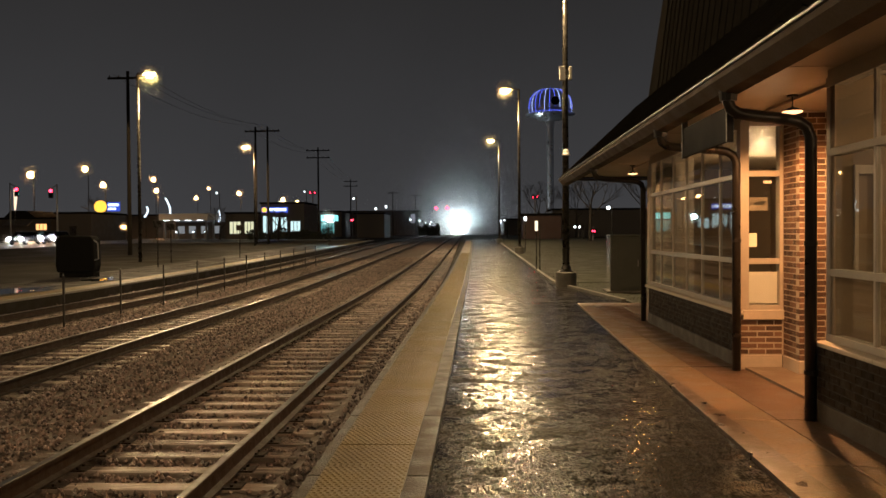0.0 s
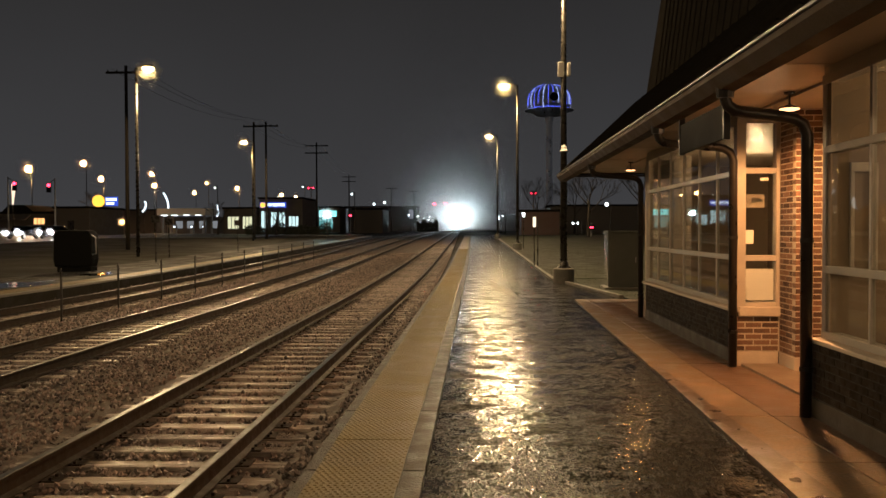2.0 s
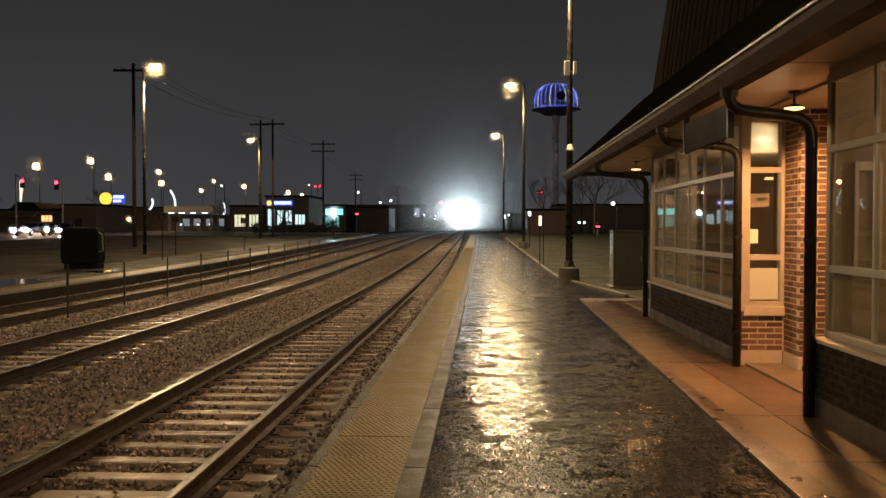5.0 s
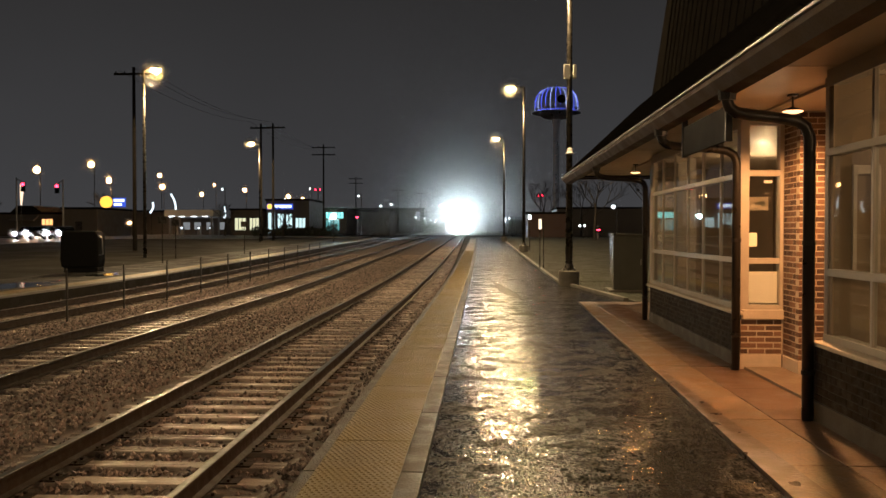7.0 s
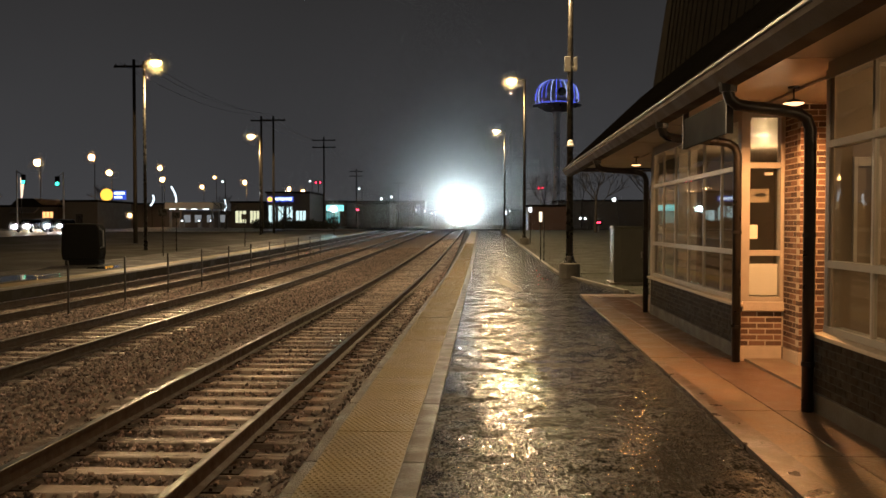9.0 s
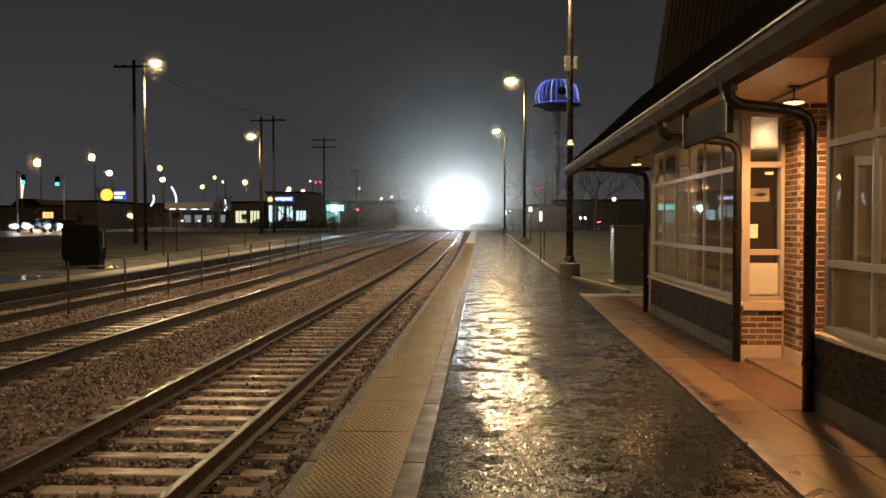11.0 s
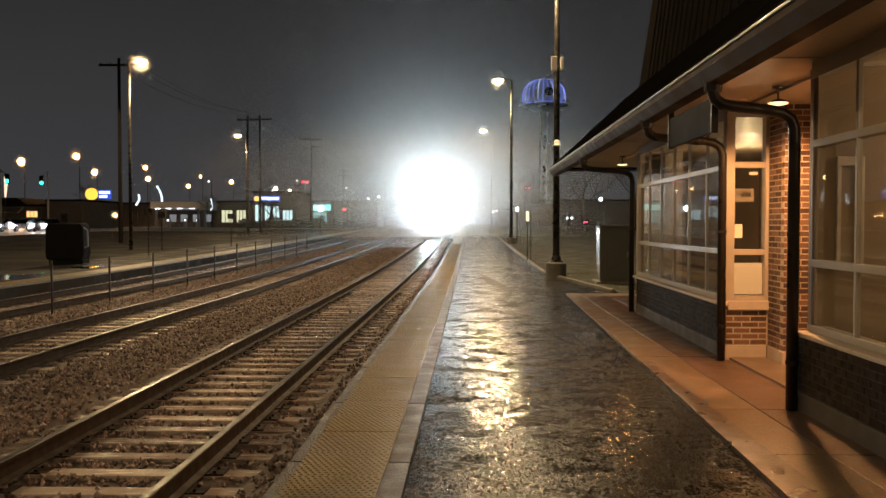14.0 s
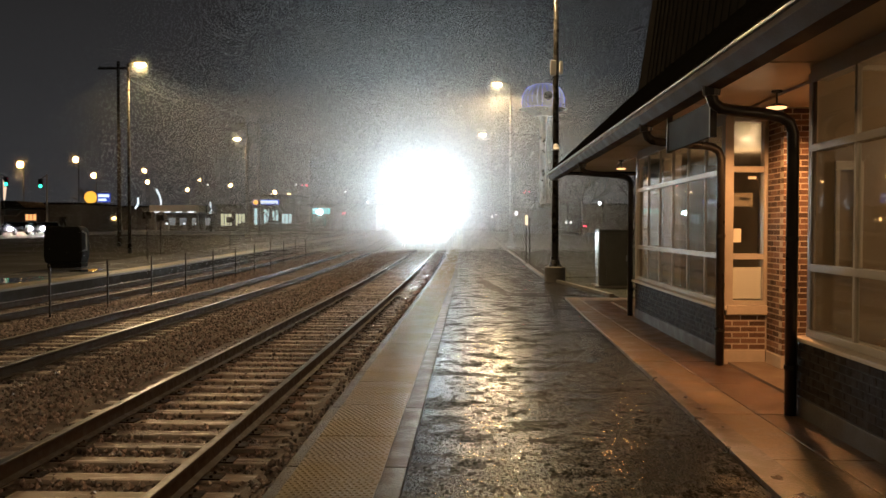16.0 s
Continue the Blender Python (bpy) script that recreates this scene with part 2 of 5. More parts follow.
# bay-front brick and mortar, much darker than those of the end wall
M_DARKBRICK = material("dark_front_brick", (0.022, 0.015, 0.010), 0.75, spec=0.12, vary=0.35, scale=12, fine=90, bump=0.3, per_object=True)
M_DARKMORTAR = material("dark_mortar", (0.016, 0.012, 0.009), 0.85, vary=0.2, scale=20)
# front plinth: limestone with the bay front's shade put into its colour
M_SHADEPLINTH = material("shaded_plinth", (0.05, 0.041, 0.032), 0.6, vary=0.35, scale=4, fine=50)
M_SIGNBACK = material("sign_back", (0.022, 0.022, 0.022), 0.6, spec=0.02, vary=0.06, scale=1, bump=0.0)
M_MORTAR = material("mortar", (0.40, 0.35, 0.29), 0.85, vary=0.2, scale=20)
M_SILL = material("limestone", (0.46, 0.40, 0.33), 0.6, vary=0.15, scale=7, fine=70)
M_FRAME = material("window_frame_paint", (0.38, 0.34, 0.29), 0.4, metal=0.0, vary=0.1, scale=6, bump=0.05)
M_SOFFIT = material("soffit_paint", (0.45, 0.38, 0.30), 0.55, vary=0.07, scale=2, bump=0.06)
M_ROOF = material("roof_metal", (0.014, 0.0128, 0.0115), 0.8, metal=0.0, spec=0.0, vary=0.25, scale=2, bump=0.05)
M_GUTTER = material("bronze_gutter", (0.07, 0.053, 0.04), 0.6, spec=0.15, metal=0.0, vary=0.3, scale=3, bump=0.05)
M_PIPE = material("downspout_paint", (0.022, 0.019, 0.017), 0.35, metal=0.3, vary=0.25, scale=5, bump=0.05)
M_POLE = material("pole_paint", (0.035, 0.032, 0.028), 0.3, metal=0.5, vary=0.25, scale=6, bump=0.05)
M_WOODPOLE = material("utility_pole_wood", (0.026, 0.022, 0.018), 0.9, spec=0.1, vary=0.3, scale=4, stretch=(3, 3, 0.3))
M_STEEL = material("grey_steel", (0.22, 0.22, 0.22), 0.4, metal=0.8, vary=0.15, scale=6, bump=0.05)
M_TRIM = material("polished_trim", (0.9, 0.9, 0.9), 0.16, metal=1.0, vary=0.05, scale=6, bump=0.0)
M_CABINET = material("cabinet_paint", (0.085, 0.09, 0.08), 0.2, vary=0.12, scale=3, bump=0.05)
M_BLACK = material("black_cover", (0.005, 0.005, 0.005), 0.7, spec=0.04, vary=0.3, scale=5, bump=0.1)
M_GRASS = material("wet_turf", (0.031, 0.033, 0.018), 0.85, vary=0.4, scale=1.2, fine=30, bump=0.3)
M_GROUND = material("ground_dirt", (0.018, 0.016, 0.011), 0.95, vary=0.55, scale=0.35, fine=9, bump=0.5, spec=0.15)
M_ROAD = material("road_asphalt", (0.05, 0.048, 0.045), 0.5, vary=0.3, scale=0.8, fine=40, bump=0.3, wet=0.4)
M_FARFACE = material("shaded_platform_face", (0.018, 0.015, 0.012), 0.8, spec=0.1, vary=0.4, scale=2, fine=20)
M_FARPAVE = material("far_platform_asphalt", (0.03, 0.027, 0.023), 0.75, vary=0.4, scale=0.9, fine=30, bump=0.3, spec=0.2, wet=0.3)
M_WALL = material("stucco_wall", (0.075, 0.065, 0.056), 0.8, vary=0.25, scale=1.5, fine=30)
M_DARKWALL = material("dark_masonry", (0.085, 0.076, 0.07), 0.8, vary=0.25, scale=1.5, fine=20)
M_PINKWALL = material("rose_masonry", (0.085, 0.05, 0.044), 0.8, vary=0.2, scale=1.5, fine=20)
M_WHITE = material("white_paint", (0.7, 0.69, 0.66), 0.5, vary=0.06, scale=3, bump=0.05)
M_INNER = material("inner_plaster", (0.24, 0.18, 0.12), 0.8, vary=0.12, scale=2)
M_INFLOOR = material("inner_floor", (0.16, 0.12, 0.09), 0.4, vary=0.2, scale=3)
M_TRAIN = material("train_paint", (0.30, 0.32, 0.34), 0.35, metal=0.3, vary=0.08, scale=2, bump=0.03)
M_TRAINDARK = material("train_underframe", (0.03, 0.03, 0.03), 0.6, vary=0.25, scale=5)
M_TRAINSTRIPE = material("train_stripe", (0.03, 0.05, 0.16), 0.35, vary=0.1, scale=3, bump=0.03)
M_CAR = material("car_paint", (0.10, 0.10, 0.11), 0.25, metal=0.4, vary=0.05, scale=3, bump=0.0, coat=0.6)
M_TYRE = material("tyre_rubber", (0.015, 0.015, 0.015), 0.8, vary=0.2, scale=8)
M_TANK = material("tank_paint", (0.7, 0.72, 0.76), 0.35, metal=0.85, vary=0.1, scale=0.5, fine=6)
M_BARK = material("bark", (0.03, 0.025, 0.02), 0.9, vary=0.4, scale=5)
M_PAPER = material("paper_notice", (0.75, 0.72, 0.64), 0.8, vary=0.05, scale=8, bump=0.0)
M_GLASS = glass("window_glass")
M_FILM = material("water_film", (0.012, 0.012, 0.012), 0.22, vary=0.2, scale=9, fine=55, bump=0.12, spec=0.5)
M_WATER = material("rain_water", (0.006, 0.006, 0.006), 0.05, vary=0.2, scale=3, fine=18, bump=0.05, spec=0.5)
M_DARKPATCH = material("dark_patch_asphalt", (0.014, 0.0125, 0.011), 0.5, vary=0.6, scale=6, fine=40, bump=0.35, spec=0.03)
M_DARKGLASS = glass("dark_glass", (0.12, 0.13, 0.14), 0.03)
M_GLAREDRIZZLE = glare_drizzle_material()
G_SODIUM = glow("sodium_lens", (1.0, 0.62, 0.24), 90)
G_FARLAMP = glow("far_lamp_lens", (1.0, 0.50, 0.17), 45)
G_PENDANT = glow("pendant_lens", (1.0, 0.5, 0.2), 3.2)
G_COOLLAMP = glow("cool_lamp_globe", (0.5, 0.93, 1.0), 160)
G_WHITE = glow("white_lens", (0.85, 0.95, 1.0), 5)
G_HEAD = glow("headlight_lens", (0.80, 0.95, 1.0), 12500)
G_CARHEAD = glow("car_headlight", (0.92, 0.96, 1.0), 160)
G_RED = glow("red_lens", (1.0, 0.03, 0.07), 9)
G_GREEN = glow("green_lens", (0.04, 1.0, 0.62), 5)
G_POST = glow("signal_lit_pole", (1.0, 0.72, 0.5), 1.4)
G_TEAL = glow("teal_tube", (0.25, 0.95, 0.95), 1.3)
G_BLUE = glow("blue_string_bulb", (0.10, 0.14, 1.0), 1.9)
G_BLUEPALE = glow("pale_string_bulb", (0.40, 0.50, 1.0), 2.2)
G_SIGNBLUE = glow("blue_sign_face", (0.05, 0.11, 0.75), 0.9)
G_SIGNYELLOW = glow("yellow_sign_face", (1.0, 0.50, 0.06), 1.7)
G_SIGNWHITE = glow("white_sign_face", (0.75, 0.88, 1.0), 2.0)
G_SHOP = glow("lit_shop_window", (0.95, 0.95, 0.62), 0.75)
G_SHOPCOOL = glow("lit_cool_window", (0.65, 0.92, 0.95), 1.0)
G_MARKER = glow("lit_marker_panel", (1.0, 0.80, 0.55), 1.5)


# ---- mesh tools ----
class Shape:
    """Collects vertices and faces of one mesh."""

    def __init__(self):
        self.v, self.f = [], []

    def add(self, verts, faces):
        n = len(self.v)
        self.v += [tuple(p) for p in verts]
        self.f += [tuple(i + n for i in q) for q in faces]
        return self

    def box(self, x0, x1, y0, y1, z0, z1):
        v = [(x, y, z) for z in (z0, z1) for y in (y0, y1) for x in (x0, x1)]
        return self.add(v, [(0, 2, 3, 1), (4, 5, 7, 6), (0, 1, 5, 4), (2, 6, 7, 3), (0, 4, 6, 2), (1, 3, 7, 5)])

    def rod(self, a, b, r0, r1=None, seg=10, caps=True):
        a, b = Vector(a), Vector(b)
        r1 = r0 if r1 is None else r1
        q = (b - a).to_track_quat("Z", "Y").to_matrix()
        ring = [q @ Vector((math.cos(2 * math.pi * i / seg), math.sin(2 * math.pi * i / seg), 0)) for i in range(seg)]
        v = [a + r0 * p for p in ring] + [b + r1 * p for p in ring]
        f = [(i, (i + 1) % seg, seg + (i + 1) % seg, seg + i) for i in range(seg)]
        if caps:
            f += [tuple(range(seg))[::-1], tuple(range(seg, 2 * seg))]
        return self.add(v, f)

    def tube(self, pts, r, seg=10):
        pts = [Vector(p) for p in pts]
        v, f = [], []
        side = None
        for i, p in enumerate(pts):
            d = (pts[min(i + 1, len(pts) - 1)] - pts[max(i - 1, 0)]).normalized()
            if side is None:
                side = d.orthogonal().normalized()
            side = (side - d * side.dot(d)).normalized()
            up = d.cross(side)
            v += [p + r * (math.cos(2 * math.pi * k / seg) * side + math.sin(2 * math.pi * k / seg) * up) for k in range(seg)]
        for i in range(len(pts) - 1):
            f += [(i * seg + k, i * seg + (k + 1) % seg, (i + 1) * seg + (k + 1) % seg, (i + 1) * seg + k) for k in range(seg)]
        f += [tuple(range(seg))[::-1], tuple(range((len(pts) - 1) * seg, len(pts) * seg))]
        return self.add(v, f)

    def prism(self, poly, z0, z1):
        n = len(poly)
        v = [(x, y, z0) for x, y in poly] + [(x, y, z1) for x, y in poly]
        return self.add(v, [tuple(range(n))[::-1], tuple(range(n, 2 * n))] + [(i, (i + 1) % n, n + (i + 1) % n, n + i) for i in range(n)])

    def profile_y(self, poly, y0, y1):
        """A polygon of (x, z) drawn out along y."""
        n = len(poly)
        v = [(x, y0, z) for x, z in poly] + [(x, y1, z) for x, z in poly]
        return self.add(v, [tuple(range(n)), tuple(range(n, 2 * n))[::-1]] + [(i, n + i, n + (i + 1) % n, (i + 1) % n) for i in range(n)])

    def profile_x(self, poly, x0, x1):
        """A polygon of (y, z) drawn out along x."""
        n = len(poly)
        v = [(x0, y, z) for y, z in poly] + [(x1, y, z) for y, z in poly]
        return self.add(v, [tuple(range(n))[::-1], tuple(range(n, 2 * n))] + [(i, (i + 1) % n, n + (i + 1) % n, n + i) for i in range(n)])

    def lathe(self, profile, seg=16, axis="z", at=(0, 0, 0)):
        v, f = [], []
        for r, h in profile:
            for k in range(seg):
                a = 2 * math.pi * k / seg
                c, s = r * math.cos(a), r * math.sin(a)
                v.append({"z": (at[0] + c, at[1] + s, at[2] + h), "y": (at[0] + c, at[1] + h, at[2] - s), "x": (at[0] + h, at[1] + c, at[2] + s)}[axis])
        for i in range(len(profile) - 1):
            f += [(i * seg + k, i * seg + (k + 1) % seg, (i + 1) * seg + (k + 1) % seg, (i + 1) * seg + k) for k in range(seg)]
        f += [tuple(range(seg))[::-1], tuple(range((len(profile) - 1) * seg, len(profile) * seg))]
        return self.add(v, f)

    def mesh(self, name, mat, bevel=0.0, smooth=False):
        me = bpy.data.meshes.new(name)
        me.from_pydata(self.v, [], self.f)
        bm = bmesh.new()
        bm.from_mesh(me)
        bmesh.ops.recalc_face_normals(bm, faces=bm.faces)
        if bevel:
            bmesh.ops.bevel(bm, geom=[e for e in bm.edges if len(e.link_faces) == 2 and e.calc_face_angle(0) > 0.5], offset=bevel, segments=2,
                            affect="EDGES", profile=0.6, clamp_overlap=True)
        bm.to_mesh(me)
        bm.free()
        if smooth:
            me.polygons.foreach_set("use_smooth", [True] * len(me.polygons))
        me.materials.append(mat)
        return me


def thing(name, place, label, category, group="", turn=0.0, kind=""):
    ob = new(name)
    ob.empty_display_size = 0.1
    ob.matrix_world = pose(*place, 0, 0, turn)
    return tagged(ob, label, category, group, kind)


def part(name, shape, mat, parent, label="", bevel=0.0, smooth=False):
    ob = new(name, shape.mesh(name, mat, bevel, smooth))
    ob.parent = parent
    return tagged(ob, label)


def solid(name, shape, mat, label, category, kind="structure", bevel=0.0, smooth=False):
    return tagged(new(name, shape.mesh(name, mat, bevel, smooth)), label, category, "", kind)


def piece(name, me, parent, x, y, z, rz=0.0, label="", rx=0.0):
    ob = new(name, me)
    ob.parent = parent
    ob.matrix_basis = pose(x, y, z, rx, 0, rz)
    return tagged(ob, label)


# ---- lie of the land ----
def rise(y):
    """The line and the ground beside it climb gently towards the far crossing."""
    s = [np.interp(y + d, [-100, 30, 50, 107, 180, 260, 5000], [0, 0, 0.22, 0.95, 1.3, 1.6, 1.6]) for d in (-6, -3, 0, 3, 6)]
    return float(np.mean(s))


def tilt(y):
    return math.degrees(math.atan(rise(y + 1) - rise(y - 1)) / 2)


BENDS = {
    1: ([-100, 40, 55, 92, 116, 180, 255, 420, 900], [0, 0, -0.12, -0.4, -0.65, -1.5, -2.6, -6.0, -16]),
    2: ([-100, 30, 50, 92, 116, 180, 255, 420, 900], [0, 0, -0.2, -0.7, -1.1, -2.1, -3.5, -7.5, -18]),
    3: ([-100, 30, 50, 92, 116, 180, 255, 420, 900], [0, 0, -0.15, -0.7, -1.1, -2.2, -3.7, -8.0, -19]),
}
CENTRES = {1: -3.0, 2: -7.12, 3: -10.92}


def centre(n, y):
    """The middle of track n at y, eased over a few metres."""
    s = [np.interp(y + d, *BENDS[n]) for d in (-9, -6, -3, 0, 3, 6, 9)]
    return CENTRES[n] + float(np.mean(s))


def ground_sheet():
    xs = [-3000, -600, -200, -90, -60, -40, -30, -24, -20, -17.5, -15.6, -13.6, -13.3, -11, -9, -7, -5, -3, -1.6, -1.3, 0, 2, 4, 8, 14, 25, 50, 120, 500, 3000]
    ys = [-400, -100, -40, -15, 0, 15, 25, 30, 35, 40, 45, 50, 55, 60, 65, 75, 90, 110, 140, 170, 200, 250, 300, 420, 700, 1500, 4900]
    s = Shape()
    v, f = [], []
    for y in ys:
        sx = centre(3, y) - CENTRES[3]
        for x in xs:
            trench = -13.4 < x < -1.4
            low = -0.46 if trench else -0.06
            if not trench and y > 120:
                low = -0.3
            v.append((x + (sx if -30 < x < -1.0 else 0), y, rise(y) + low))
    n = len(xs)
    for j in range(len(ys) - 1):
        f += [(j * n + i, j * n + i + 1, (j + 1) * n + i + 1, (j + 1) * n + i) for i in range(n - 1)]
    s.add(v, f)
    return solid("ground", s, M_GROUND, "dark wet dirt and thin grass beside the tracks", "ground")


ground_sheet()


def stations(y0, y1, step):
    n = max(1, int(round((y1 - y0) / step)))
    return [y0 + (y1 - y0) * i / n for i in range(n + 1)]


def swept(s, poly, line):
    """Draws a polygon of (x, z) along a line of (x, y, z)."""
    n = len(poly)
    v = [(px + x, y, pz + z) for x, y, z in line for px, pz in poly]
    f = [(i * n + k, i * n + (k + 1) % n, (i + 1) * n + (k + 1) % n, (i + 1) * n + k) for i in range(len(line) - 1) for k in range(n)]
    f += [tuple(range(n)), tuple(range((len(line) - 1) * n, len(line) * n))[::-1]]
    return s.add(v, f)


RAIL_Z = -0.2
RAIL_LOW = [(-0.07, -0.172), (0.07, -0.172), (0.07, -0.162), (0.012, -0.145), (0.012, -0.045), (0.034, -0.034), (0.036, -0.006), (-0.036, -0.006), (-0.034, -0.034), (-0.012, -0.045), (-0.012, -0.145), (-0.07, -0.162)]
RAIL_TOP = [(-0.035, -0.006), (0.035, -0.006), (0.031, 0.0), (-0.031, 0.0)]


def railway(n, y0, tie_y0, tie_y1):
    t = thing("railway_track", (0, 0, 0), "steel rails spiked to weathered wooden ties in wet ballast", "railway track", "tracks through the station")
    ys = stations(y0, 26, 4) + stations(28, 120, 3) + stations(128, 420, 8) + [520, 700]
    for side in (-1, 1):
        line = [(centre(n, y) + side * 0.752, y, RAIL_Z + rise(y)) for y in ys]
        r = part("rail", swept(Shape(), RAIL_LOW, line), M_RUST, t, "rust-brown steel rail")
        part("rail_head", swept(Shape(), RAIL_TOP, line), M_RAILTOP, r, "polished wet running surface")
    tie = Shape().box(-1.3, 1.3, -0.10, 0.10, -0.18, 0.0).mesh("tie", M_TIE, 0.012)
    plate = Shape().box(-0.19, 0.19, -0.09, 0.09, 0.0, 0.014)
    for dx in (-0.11, 0.11):
        plate.box(dx - 0.012, dx + 0.012, -0.07, -0.045, 0.014, 0.035).box(dx - 0.012, dx + 0.012, 0.045, 0.07, 0.014, 0.035)
    plate = plate.mesh("tie_plate", M_RUST)
    rnd = random.Random(n)
    y = tie_y0
    while y < tie_y1:
        o = piece("tie", tie, t, centre(n, y) + rnd.uniform(-0.04, 0.04), y + rnd.uniform(-0.02, 0.02), RAIL_Z - 0.186 + rise(y) + rnd.uniform(-0.008, 0.004), rnd.uniform(-0.9, 0.9))
        if n == 1 and y < 26:
            for side in (-1, 1):
                piece("tie_plate", plate, o, side * 0.752, 0, 0)
        y += 0.5
    return t


railway(1, -14, -13.0, 84)
railway(2, -14, -13.0, 60)
railway(3, -14, -13.0, 60)


def ballast():
    """The stone bed: a rough sheet of heaped stone, and loose stones on it where the camera is near."""
    s = Shape()
    ys = stations(-10, 1, 1) + stations(2, 62, 0.2) + stations(64, 120, 2) + stations(128, 420, 8)
    n = 64
    v, f = [], []
    for y in ys:
        a, b = centre(3, y) - 1.9, -1.34 + (centre(1, y) - CENTRES[1])
        for i in range(n):
            x = a + (b - a) * i / (n - 1)
            z = -0.43 + rise(y)
            near = min(abs(x - centre(k, y)) for k in (1, 2, 3))
            if near > 1.25:
                z += 0.05
            z += 0.045 * noise.noise((x * 5, y * 5, 1.0)) + 0.03 * noise.noise((x * 1.1, y * 1.1, 5.0))
            v.append((x, y, z))
    for j in range(len(ys) - 1):
        f += [(j * n + i, j * n + i + 1, (j + 1) * n + i + 1, (j + 1) * n + i) for i in range(n - 1)]
    s.add(v, f)
    solid("ballast", s, M_BED, "dark reddish-brown crushed stone bed between rails", "gravel", "stuff")
    rng = np.random.default_rng(3)
    oct_v = np.array([(1, 0, 0), (0, 1, 0), (-1, 0, 0), (0, -1, 0), (0, 0, 1), (0, 0, -1)], float)
    oct_f = np.array([(0, 1, 4), (1, 2, 4), (2, 3, 4), (3, 0, 4), (1, 0, 5), (2, 1, 5), (3, 2, 5), (0, 3, 5)])
    count = 84000
    y = 3.5 + 58 * rng.random(count) ** 1.6
    x = -12.6 + 11.2 * rng.random(count)
    keep = np.ones(count, bool)
    for k in (1, 2, 3):
        c = np.array([centre(k, q) for q in y])
        d = np.abs(x - c)
        on_tie = (np.abs(((y - {1: 2.0, 2: 7.0, 3: 12.0}[k]) / 0.5 + 0.5) % 1 - 0.5) < 0.25) & (d < 1.32) & (rng.random(count) < 0.93)
        keep &= ~on_tie & ~(np.abs(d - 0.752) < 0.1)
    x, y = x[keep], y[keep]
    m = len(x)
    near = np.min([np.abs(x - np.array([centre(k, q) for q in y])) for k in (1, 2, 3)], axis=0)
    z = -0.415 + np.interp(y, [0, 24, 27, 30, 33, 36, 40, 50, 62], [rise(q) for q in (0, 24, 27, 30, 33, 36, 40, 50, 62)]) + np.where(near > 1.25, 0.055, 0.0) + 0.03 * rng.random(m)
    size = rng.uniform(0.016, 0.037, (m, 1, 1)) * rng.uniform(0.6, 1.3, (m, 6, 3))
    verts = oct_v[None] * size
    a = rng.uniform(0, 6.28, m)
    tilt = rng.uniform(-0.8, 0.8, m)
    ca, sa, ct, st = np.cos(a), np.sin(a), np.cos(tilt), np.sin(tilt)
    zx, zz = verts[..., 0] * ct[:, None] - verts[..., 2] * st[:, None], verts[..., 0] * st[:, None] + verts[..., 2] * ct[:, None]
    vx, vy = zx * ca[:, None] - verts[..., 1] * sa[:, None], zx * sa[:, None] + verts[..., 1] * ca[:, None]
    out = np.stack([vx + x[:, None], vy + y[:, None], zz + z[:, None]], -1).reshape(-1, 3)
    faces = (oct_f[None] + 6 * np.arange(m)[:, None, None]).reshape(-1, 3)
    me = bpy.data.meshes.new("ballast_stones")
    me.from_pydata(out.tolist(), [], faces.tolist())
    me.materials.append(M_STONE)
    tagged(new("ballast_stones", me), "loose reddish and grey crushed stones", "gravel", "", "stuff")


ballast()


# ---- near platform ----
def shift(y):
    """How far the platform follows the bend of its track."""
    return 0.5 * (centre(1, y) - CENTRES[1])


